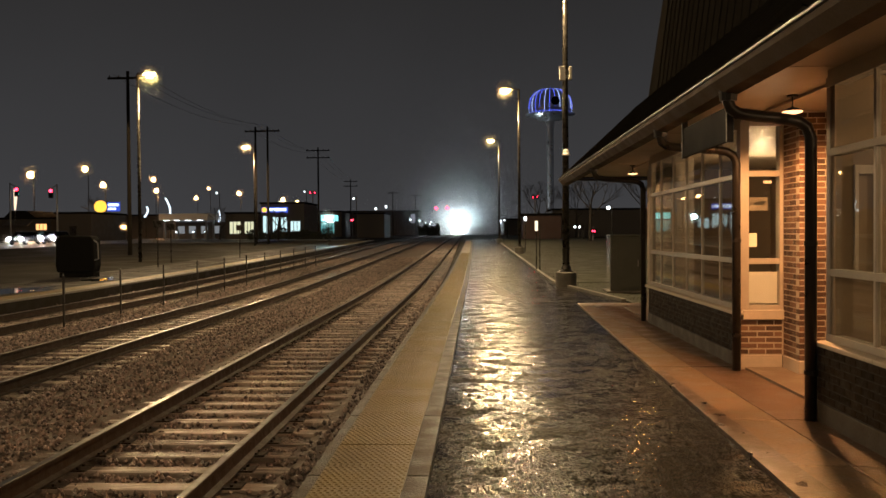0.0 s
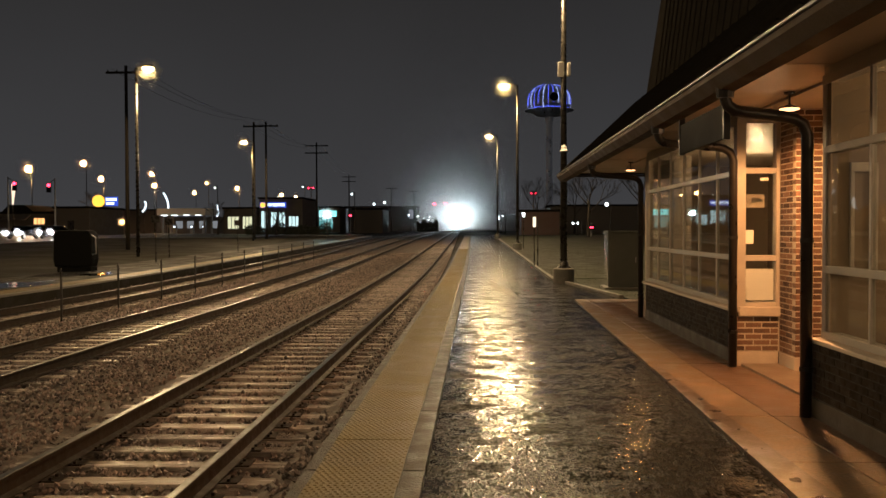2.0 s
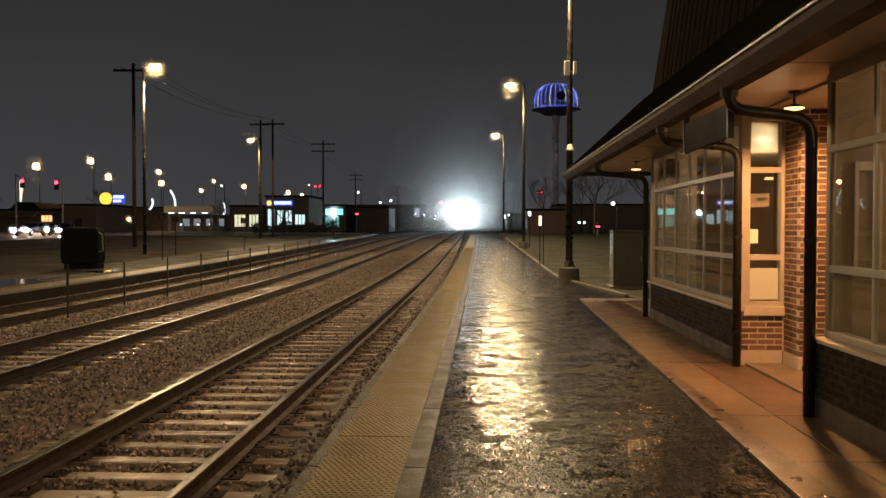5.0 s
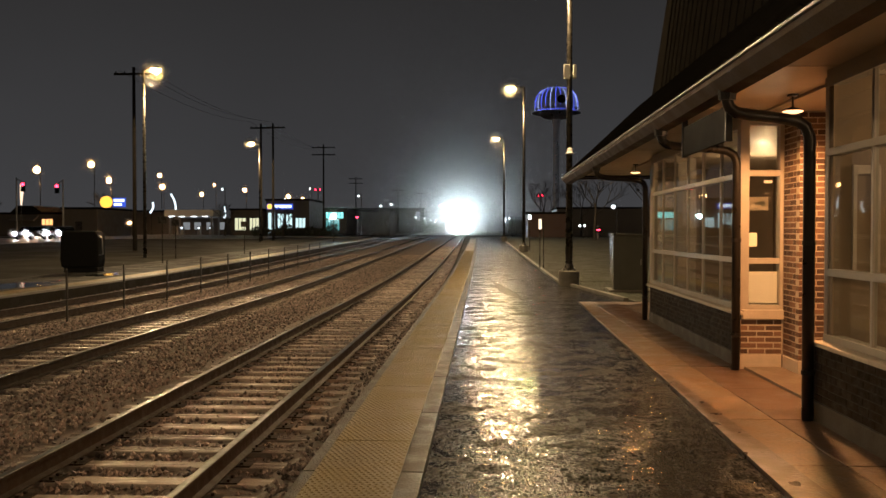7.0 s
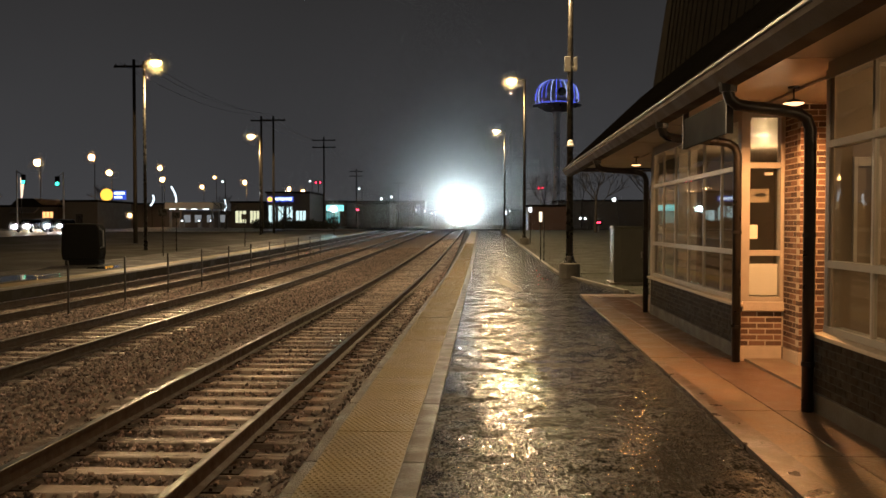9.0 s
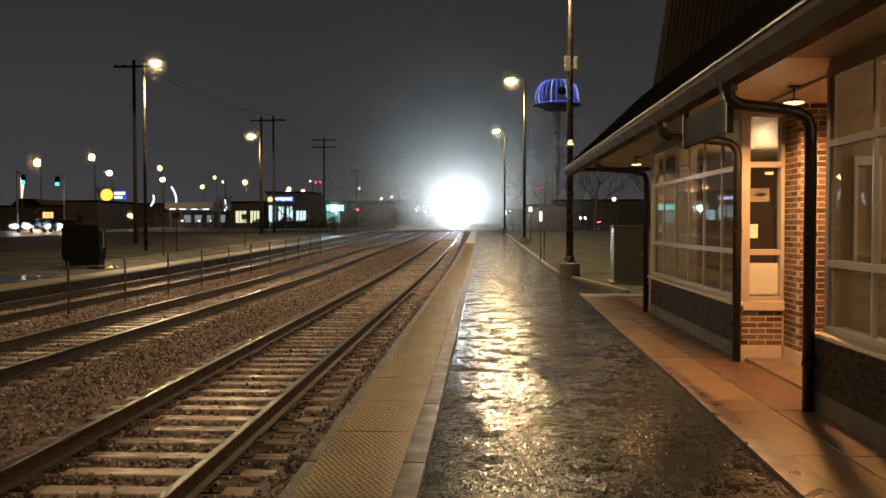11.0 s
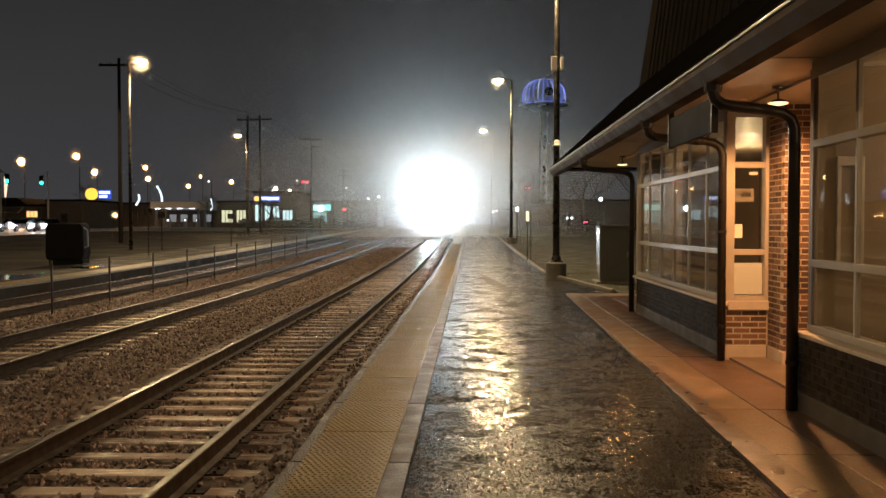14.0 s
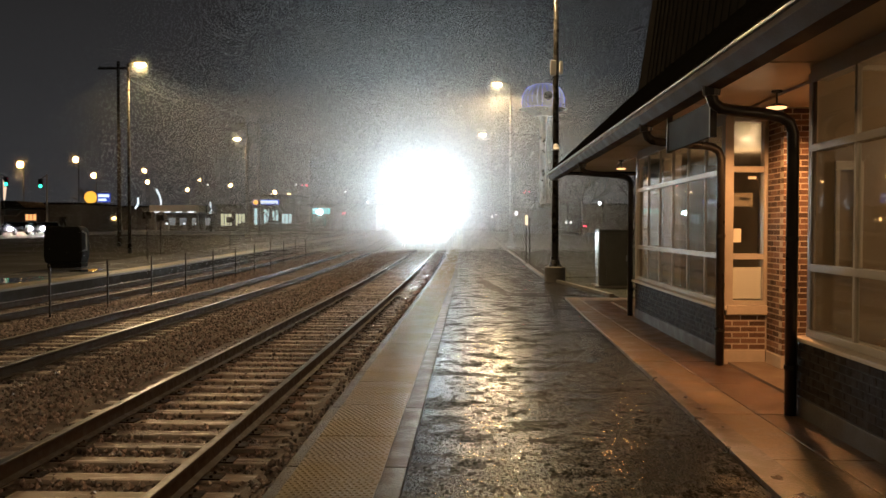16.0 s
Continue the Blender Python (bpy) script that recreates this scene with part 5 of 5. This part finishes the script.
def feather_light(x, y, z0, z1, lean):
    t = thing("light_ornament", (x, y, rise(y)), "curved blue-white light ornament on a pole", "light ornament", "light ornaments by the street")
    g = rise(y)
    part("pole", Shape().rod((0, 0.1, -0.1), (0, 0.1, z0 - g + 0.3), 0.06, None, 8), M_POLE, t)
    pts = [(lean * (u - 0.5) + 0.35 * math.sin(3.1 * u), 0, z0 - g + (z1 - z0) * (1 - u)) for u in [i / 8 for i in range(9)]]
    part("tube", Shape().tube(pts, 0.16, 8), G_SIGNWHITE, t, "glowing blue-white tube")


feather_light(-59.4, 150, 5.1, 7.0, -0.5)
feather_light(-55.4, 150, 5.3, 8.5, 0.8)
feather_light(-46.3, 150, 3.6, 6.3, -0.2)


def fuel_canopy():
    y = 145
    g = rise(y)
    t = thing("fuel_station", (-49.8, y, g), "fuel station with a pale flat canopy and white lights", "fuel station")
    part("canopy", Shape().box(-4.2, 4.2, -3, 3, 3.25, 4.35), M_WHITE, t, "pale flat canopy", bevel=0.05)
    for dx in (-3.6, 3.6):
        for dy in (-2, 2):
            part("column", Shape().box(dx - 0.15, dx + 0.15, dy - 0.15, dy + 0.15, -0.1, 3.25), M_STEEL, t)
    for dx in (-3.2, -1.4, 0.6, 2.6):
        part("downlight", Shape().box(dx - 0.4, dx + 0.4, -2.6, -1.9, 3.17, 3.25), G_WHITE, t, "white canopy light")
    for dx in (-2.2, 0.8, 2.9):
        p = part("pump", Shape().box(dx - 0.3, dx + 0.3, -0.3, 0.3, 0, 1.6), M_STEEL, t, bevel=0.03)
        part("display", Shape().box(dx - 0.18, dx + 0.18, -0.32, -0.3, 1.1, 1.4), G_SIGNWHITE, p)
    part("kiosk", Shape().box(-4, 5.5, 4.5, 8, -0.1, 3.0), M_DARKWALL, t)
    for dx in (-3, -1, 1.2, 3.4):
        part("kiosk_window", Shape().box(dx - 0.6, dx + 0.6, 4.46, 4.5, 1.0, 2.3), glow("kiosk_glass", (0.8, 0.85, 0.9), 0.22) if "kiosk_glass" not in bpy.data.materials else bpy.data.materials["kiosk_glass"], t)


fuel_canopy()


def shop(name, x0, x1, y, h, wall, label, windows, depth=12):
    g = rise(y)
    t = thing(name, (x0, y, g), label, "building", "shops along the street")
    w = x1 - x0
    part("wall", Shape().box(0, w, 0, depth, -0.2, h), wall, t)
    part("roof", Shape().box(-0.2, w + 0.2, -0.25, depth + 0.2, h, h + 0.3), M_ROOF, t, bevel=0.03)
    for a, b, z0, z1, lens in windows:
        k = part("window", Shape().box(a - 0.1, b + 0.1, -0.06, -0.005, z0 - 0.1, z1 + 0.1), M_POLE, t)
        n = max(1, int(round((b - a) / 0.62)))
        for i in range(n):
            c0, c1 = a + (b - a) * i / n, a + (b - a) * (i + 1) / n
            part("pane", Shape().box(c0 + 0.05, c1 - 0.05, -0.09, -0.06, z0, z1), lens, k, "lit shop window pane")
    return t


shop("shop", -42.0, -36.5, 140, 4.2, M_WALL, "low shop with pale yellow lit windows", [(0.7, 2.6, 0.9, 2.9, G_SHOP), (3.2, 4.8, 0.9, 2.9, G_SHOP)])
bank = shop("bank_branch", -36.0, -28.8, 140, 5.8, M_DARKWALL, "bank branch with tall cool-lit windows and blue sign", [(0.3, 1.5, 0.3, 3.8, G_SHOPCOOL), (1.9, 3.0, 1.2, 3.6, G_SHOPCOOL), (3.3, 4.4, 1.2, 3.6, G_SHOPCOOL), (4.9, 6.6, 1.2, 2.9, G_SHOPCOOL)])
bank_face = part("sign_panel", Shape().box(0.2, 4.5, -0.3, -0.1, 4.35, 5.25), G_SIGNBLUE, bank, "glowing blue fascia sign")
part("emblem", Shape().lathe([(0.02, -0.4), (0.42, -0.38), (0.42, -0.3)], 18, "y", (0.65, 0, 4.8)), G_SIGNYELLOW, bank_face, "round orange emblem")
part("letter_bar", Shape().box(1.2, 4.3, -0.33, -0.3, 4.6, 5.05), G_SIGNWHITE, bank_face, "white line of lettering")
corner = shop("corner_shop", -76, -63.4, 124, 3.3, M_WALL, "low pale corner shop with an amber sign", [(10.3, 12.0, 1.7, 2.6, glow("amber_shop_sign", (1.0, 0.45, 0.16), 1.6))])
part("awning", Shape().profile_x([(-1.6, 2.4), (0.0, 3.2), (0.0, 3.0), (-1.5, 2.25)], 6.0, 9.8), M_WALL, corner, "sloping cloth awning")
part("gable", Shape().profile_y([(5.0, 3.3), (10.5, 3.3), (8.8, 4.6), (6.4, 4.6)], 0.2, 8), M_ROOF, corner, "low gabled roof")
side_shop = shop("side_shop", -61.6, -56.4, 122, 4.0, M_WALL, "small tan shop beside the crossing", [])
part("door", Shape().box(2.0, 3.0, -0.05, 0.0, 0, 2.2), M_POLE, side_shop, "dark shop door")
shop("teal_shop", -31.8, -27.4, 170, 5.0, M_WALL, "small shop washed in teal light", [(0.2, 3.8, 3.2, 4.4, G_TEAL), (0.2, 3.0, 0.8, 2.9, glow("dim_teal_window", (0.2, 0.6, 0.6), 0.5))])
shop("warehouse", -25.0, -19.0, 172, 4.6, M_DARKWALL, "dark flat-roofed warehouse by the tracks", [])
shop("brick_block", -110, -76, 200, 5.2, M_DARKWALL, "dark low brick block behind the street", [])
shop("long_block", -75, -46, 275, 6.0, M_DARKWALL, "dark row of buildings behind the street", [])
shop("trackside_block", -45, -20, 290, 8.0, M_DARKWALL, "dark trackside building with few lights", [(22, 23.5, 4, 7, glow("pale_window", (0.6, 0.6, 0.7), 0.25))])
shop("rose_shed", 6.3, 11.6, 120, 3.2, M_PINKWALL, "low rose-coloured brick shed beyond the lawn", [])
shop("east_block", 13, 45, 150, 4.6, M_DARKWALL, "dark low building beyond the lawn", [])
shop("north_block", 7.0, 26, 230, 4.0, M_DARKWALL, "dark building far beyond the platform", [])


def level_signal(x, y, z, spread, label, r=0.14, mast_x=0.0):
    g = rise(y)
    t = thing("crossing_signal", (x, y, g), label, "railway signal", "red railway signals")
    h = z - g
    part("mast", Shape().rod((mast_x, 0.2, -0.5), (mast_x, 0.2, h + 0.5), 0.09, None, 8), M_STEEL, t)
    part("crossbar", Shape().box(-spread - 0.1, max(spread, mast_x) + 0.1, 0.0, 0.2, h - 0.05, h + 0.05), M_STEEL, t)
    for dx in (-spread, spread):
        p = part("target", Shape().lathe([(0.02, -0.02), (0.32, -0.02), (0.32, 0.0)], 16, "y", (dx, 0, h)), M_BLACK, t)
        part("lens", Shape().lathe([(0.02, -0.1), (0.9 * r, -0.08), (r, -0.03)], 14, "y", (dx, 0, h)), G_RED, p, "lit red lens")


level_signal(-29.3, 150, 9.2, 0.4, "pair of red crossing lights on a mast")
level_signal(9.35, 140, 7.65, 0.32, "pair of red crossing lights on a mast")
level_signal(-10.0, 235, 8.9, 1.55, "tall red railway signals beside the tracks", 0.4, 2.1)
level_signal(-22.3, 150, 4.3, 0.12, "pair of red crossing lights on a mast")
level_signal(13.4, 100, 1.95, 0.12, "low red light beside the road", 0.1)


def water_tower():
    g = rise(250)
    t = thing("water_tower", (21.3, 250, g - 0.3), "water tower whose tank is strung with blue lights", "water tower")
    part("column", Shape().lathe([(2.2, -0.2), (1.3, 3.0), (0.95, 6.0), (0.95, 31.0), (1.4, 33.2), (1.4, 34.0)], 16), M_TANK, t, smooth=True)
    prof = [(0.3, 33.0), (3.6, 33.6), (5.6, 34.9), (6.2, 36.4), (6.2, 38.2), (5.7, 40.0), (4.6, 41.4), (2.8, 42.3), (0.3, 42.6)]
    tank = part("tank", Shape().lathe(prof, 32), M_TANK, t, "round steel tank", smooth=True)
    part("finial", Shape().rod((0, 0, 42.5), (0, 0, 43.4), 0.15, 0.08, 8), M_TANK, t)
    part("walkway", Shape().lathe([(6.2, 35.0), (7.1, 35.0), (7.1, 35.2), (6.2, 35.2)], 32), M_TANK, t)
    rnd = random.Random(4)
    blue, pale = Shape(), Shape()

    def bulb(s, x, y, z, q):
        s.add([(x + q, y, z), (x, y + q, z), (x - q, y, z), (x, y - q, z), (x, y, z + q), (x, y, z - q)],
              [(0, 1, 4), (1, 2, 4), (2, 3, 4), (3, 0, 4), (1, 0, 5), (2, 1, 5), (3, 2, 5), (0, 3, 5)])

    for k in range(26):
        a = 2 * math.pi * k / 26
        low = rnd.choice((35.3, 35.4, 36.5, 37.4))
        for i in range(60):
            z = 42.5 - 0.28 * i
            if z < low:
                break
            r = float(np.interp(z, [p[1] for p in prof], [p[0] for p in prof])) + 0.08
            bulb(pale if k % 3 == 0 else blue, r * math.cos(a), r * math.sin(a), z, 0.10)
    for k in range(90):
        a = 2 * math.pi * k / 90
        bulb(blue, 6.3 * math.cos(a), 6.3 * math.sin(a), 35.35, 0.12)
    tagged(part("light_string", blue, G_BLUE, tank, "strings of blue bulbs down the tank"), "strings of blue bulbs down the tank", kind="stuff")
    tagged(part("light_string", pale, G_BLUEPALE, tank, "strings of pale blue bulbs down the tank"), "strings of pale blue bulbs down the tank", kind="stuff")
    part("emblem", Shape().lathe([(0.02, -6.36), (1.25, -6.33), (1.25, -6.2)], 20, "y", (0.9, 0, 38.2)), M_BLACK, tank, "dark round emblem")


water_tower()


def bare_tree(x, y, h, seed):
    t = thing("tree", (x, y, rise(y)), "bare dark winter tree among the far shops", "tree", "bare trees")
    rnd = random.Random(seed)
    part("trunk", Shape().rod((0, 0, -0.1), (0.1, 0, h * 0.45), 0.2, 0.12, 8), M_BARK, t)
    s = Shape()

    def grow(p, d, ln, r, n):
        q = p + d * ln
        s.rod(p, q, r, r * 0.6, 5, False)
        if n:
            for _ in range(3):
                e = (d + Vector((rnd.uniform(-0.8, 0.8), rnd.uniform(-0.8, 0.8), rnd.uniform(-0.1, 0.6)))).normalized()
                grow(q, e, ln * rnd.uniform(0.6, 0.8), r * 0.6, n - 1)

    for k in range(4):
        grow(Vector((0.1, 0, h * (0.3 + 0.045 * k))), Vector((math.cos(1.6 * k), math.sin(1.6 * k), 1.1)).normalized(), h * 0.2, 0.08, 4)
    part("crown", s, M_BARK, t, "bare branching crown")


for x, y, h, seed in ((-40.5, 132, 5.5, 1), (12.5, 96, 9, 2), (20, 105, 10, 3), (-28, 118, 5, 4), (9, 128, 9, 5), (-63, 140, 8, 6), (28, 115, 9, 7), (-71, 118, 7, 8), (16, 140, 10, 9)):
    bare_tree(x, y, h, seed)


def hedge(x0, x1, y, h, seed):
    rng = np.random.default_rng(seed)
    v, f = [], []
    for i in range(5000):
        u = rng.random()
        x = x0 + (x1 - x0) * u
        top = h * (0.75 + 0.25 * math.sin(u * 17 + seed) * math.sin(u * 5))
        z = rise(y) + top * rng.random()
        p = np.array([x, y + rng.normal(0, 0.5), z])
        a, b = rng.normal(0, 0.14, 3), rng.normal(0, 0.14, 3)
        n = len(v)
        v += [tuple(p), tuple(p + a), tuple(p + b)]
        f.append((n, n + 1, n + 2))
    me = bpy.data.meshes.new("hedge")
    me.from_pydata(v, [], f)
    me.materials.append(M_GRASS)
    tagged(new("hedge", me), "dark low hedge before the shops", "hedge", "", "stuff")


hedge(-35, -22, 128, 1.8, 1)
hedge(-14, -9, 200, 3.0, 2)


# ---- the train ----
def beam_block(x, y, z, half, reach=0.55):
    """An added tray with side lips: keeps the beam ahead and off the ground beside the line."""
    s = Shape().box(x - half, x + half, y - reach, y + 0.2, z - 0.17, z - 0.15)
    for side in (-1, 1):
        a = x + side * half
        s.box(a - 0.012, a + 0.012, y - reach, y + 0.2, z - 0.15, z + 0.02)
    return s


def locomotive():
    t = thing("locomotive", (0, 0, 0), "commuter locomotive arriving with blazing headlights", "locomotive")
    nose = [(-1.5, 0.55), (1.5, 0.55), (1.52, 1.2), (1.52, 3.6), (1.3, 4.15), (0.7, 4.4), (-0.7, 4.4), (-1.3, 4.15), (-1.52, 3.6), (-1.52, 1.2)]
    part("body", Shape().profile_y(nose, 1.3, 18.5), M_TRAIN, t, "silver-grey car body", bevel=0.05)
    low = Shape().profile_x([(0.0, 0.55), (1.3, 0.55), (1.3, 4.35), (1.1, 4.3), (0.75, 3.6), (0.55, 2.6), (0.1, 2.3), (0.0, 1.2)], -1.45, 1.45)
    part("cab_nose", low, M_TRAIN, t, "sloped cab nose", bevel=0.06)
    for x0, x1 in ((-1.2, -0.08), (0.08, 1.2)):
        part("windscreen", Shape().add([(x0, 0.545, 2.72), (x1, 0.545, 2.72), (x1, 0.715, 3.5), (x0, 0.715, 3.5), (x0, 0.6, 2.72), (x1, 0.6, 2.72), (x1, 0.77, 3.5), (x0, 0.77, 3.5)],
                                       [(0, 1, 2, 3), (7, 6, 5, 4), (0, 4, 5, 1), (1, 5, 6, 2), (2, 6, 7, 3), (3, 7, 4, 0)]), M_DARKGLASS, t, "dark windscreen pane")
    part("stripe", Shape().box(-1.46, 1.46, -0.012, 0.3, 1.35, 1.75), M_TRAINSTRIPE, t, "dark blue stripe")
    part("pilot", Shape().profile_x([(-0.25, 0.12), (0.4, 0.12), (0.4, 0.55), (0.0, 0.55)], -1.35, 1.35), M_TRAINDARK, t, bevel=0.03)
    part("coupler", Shape().box(-0.16, 0.16, -0.55, 0.1, 0.6, 0.85), M_TRAINDARK, t, bevel=0.04)
    hb = part("headlight_box", Shape().box(-0.42, 0.42, 0.72, 1.1, 3.72, 4.1), M_TRAINDARK, t, bevel=0.03)
    for dx in (-0.2, 0.2):
        part("headlight", Shape().lathe([(0.01, 0.62), (0.07, 0.63), (0.12, 0.67), (0.14, 0.73)], 12, "y", (dx, 0, 3.91)), G_HEAD, hb, "blazing white headlight")
    part("beam_block", beam_block(0.0, 0.62, 3.91, 0.42), M_TRAINDARK, hb, "dark scoop added under the lamps to block light")
    for dx in (-0.95, 0.95):
        d = part("ditch_light_box", Shape().box(dx - 0.2, dx + 0.2, -0.08, 0.1, 1.0, 1.36), M_TRAINDARK, t, bevel=0.03)
        part("ditch_light", Shape().lathe([(0.01, -0.19), (0.07, -0.18), (0.12, -0.14), (0.14, -0.08)], 12, "y", (dx, 0, 1.18)), G_HEAD, d, "blazing white ditch light")
        part("beam_block", beam_block(dx, -0.17, 1.18, 0.22), M_TRAINDARK, d, "dark scoop added under the lamp to block light")
    for y in (3.4, 14.6):
        bg = part("bogie", Shape().box(-1.1, 1.1, y - 1.7, y + 1.7, 0.4, 0.72), M_TRAINDARK, t, bevel=0.04)
        for dy in (-1.2, 1.2):
            for dx in (-0.752, 0.752):
                part("wheel", Shape().lathe([(0.1, -0.07), (0.5, -0.065), (0.5, 0.05), (0.53, 0.07), (0.1, 0.07)], 20, "x", (dx, y + dy, 0.5)), M_TRAINDARK, bg)
    for dx in (-1.53, 1.53):
        for k in range(5):
            part("side_window", Shape().box(dx - 0.01, dx + 0.01, 2.2 + 3.0 * k, 3.2 + 3.0 * k, 2.5, 3.3), M_DARKGLASS, t)
    return t


def coach():
    t = thing("passenger_coach", (0, 0, 0), "bilevel silver passenger coach behind the locomotive", "passenger coach", "coaches of the train")
    sec = [(-1.5, 0.5), (1.5, 0.5), (1.52, 1.0), (1.52, 4.2), (1.2, 4.7), (-1.2, 4.7), (-1.52, 4.2), (-1.52, 1.0)]
    part("body", Shape().profile_y(sec, 0.2, 25.5), M_TRAIN, t, "ribbed silver car body", bevel=0.05)
    for dx in (-1.53, 1.53):
        for z0 in (1.5, 3.1):
            for k in range(11):
                part("window", Shape().box(dx - 0.012, dx + 0.012, 2.0 + 2.05 * k, 3.4 + 2.05 * k, z0, z0 + 0.75), M_DARKGLASS, t)
    for y in (3.5, 22.2):
        bg = part("bogie", Shape().box(-1.1, 1.1, y - 1.6, y + 1.6, 0.38, 0.7), M_TRAINDARK, t, bevel=0.04)
        for dy in (-1.25, 1.25):
            for dx in (-0.752, 0.752):
                part("wheel", Shape().lathe([(0.1, -0.07), (0.45, -0.065), (0.45, 0.05), (0.48, 0.07), (0.1, 0.07)], 20, "x", (dx, y + dy, 0.47)), M_TRAINDARK, bg)
    return t


LOCO = locomotive()
COACHES = [coach()]
for k in range(2):
    COACHES.append(copy_thing(COACHES[0], pose(0, 300, 0)))
# flecks carried ahead of the train to imitate its headlight glare
GLARE_MIST = glare_drizzle("headlight_glare_drizzle", [(0, 0, 2.0, 160000, 4.5, 0.0075, -30, -7), (0, 0, 2.2, 34000, 1.7, 0.012, -3.5, -0.7), (0, 0, 2.5, 90000, 3.4, 0.011, -6, -1), (0, 0, 3.3, 340000, 8.0, 0.0075, -8, -1),
                                     (0, 0, 4.0, 400000, 12.5, 0.0092, -10, -1.5, 2.5), (0, 0, 5.0, 520000, 24.0, 0.009, -12, -2, 4)], 33, "rain flecks imitating lens glare before the train's headlights", 9.0)


# ---- what moves ----
TURNS_GREEN = 8.0


def train_front(t):
    """How far along the line the front of the train is."""
    return float(np.interp(t, [0, 7, 12.5, 14.5, 16], [252, 168, 102, 78, 60]))


def on_track(y):
    d = 4.0
    dx = (centre(1, y + d) - centre(1, y - d)) / (2 * d)
    dz = (rise(y + d) - rise(y - d)) / (2 * d)
    return pose(centre(1, y), y, RAIL_Z + rise(y), math.degrees(math.atan(dz)), 0, -math.degrees(math.atan(dx)))


def motions():
    times = [0.5 * k for k in range(33)]
    walk(LOCO, [(t, on_track(train_front(t))) for t in times])
    walk(GLARE_MIST, [(t, on_track(train_front(t))) for t in times])
    for s in HIDING_PLATES:
        walk(s, [(0, pose(0, 0, -0.64)), (TURNS_GREEN - 0.1, pose(0, 0, -0.64)), (TURNS_GREEN, pose(0, 0, 0)), (16, pose(0, 0, 0))])
    for k, c in enumerate(COACHES):
        walk(c, [(t, on_track(train_front(t) + 19.2 + 26.0 * k)) for t in times])


motions()
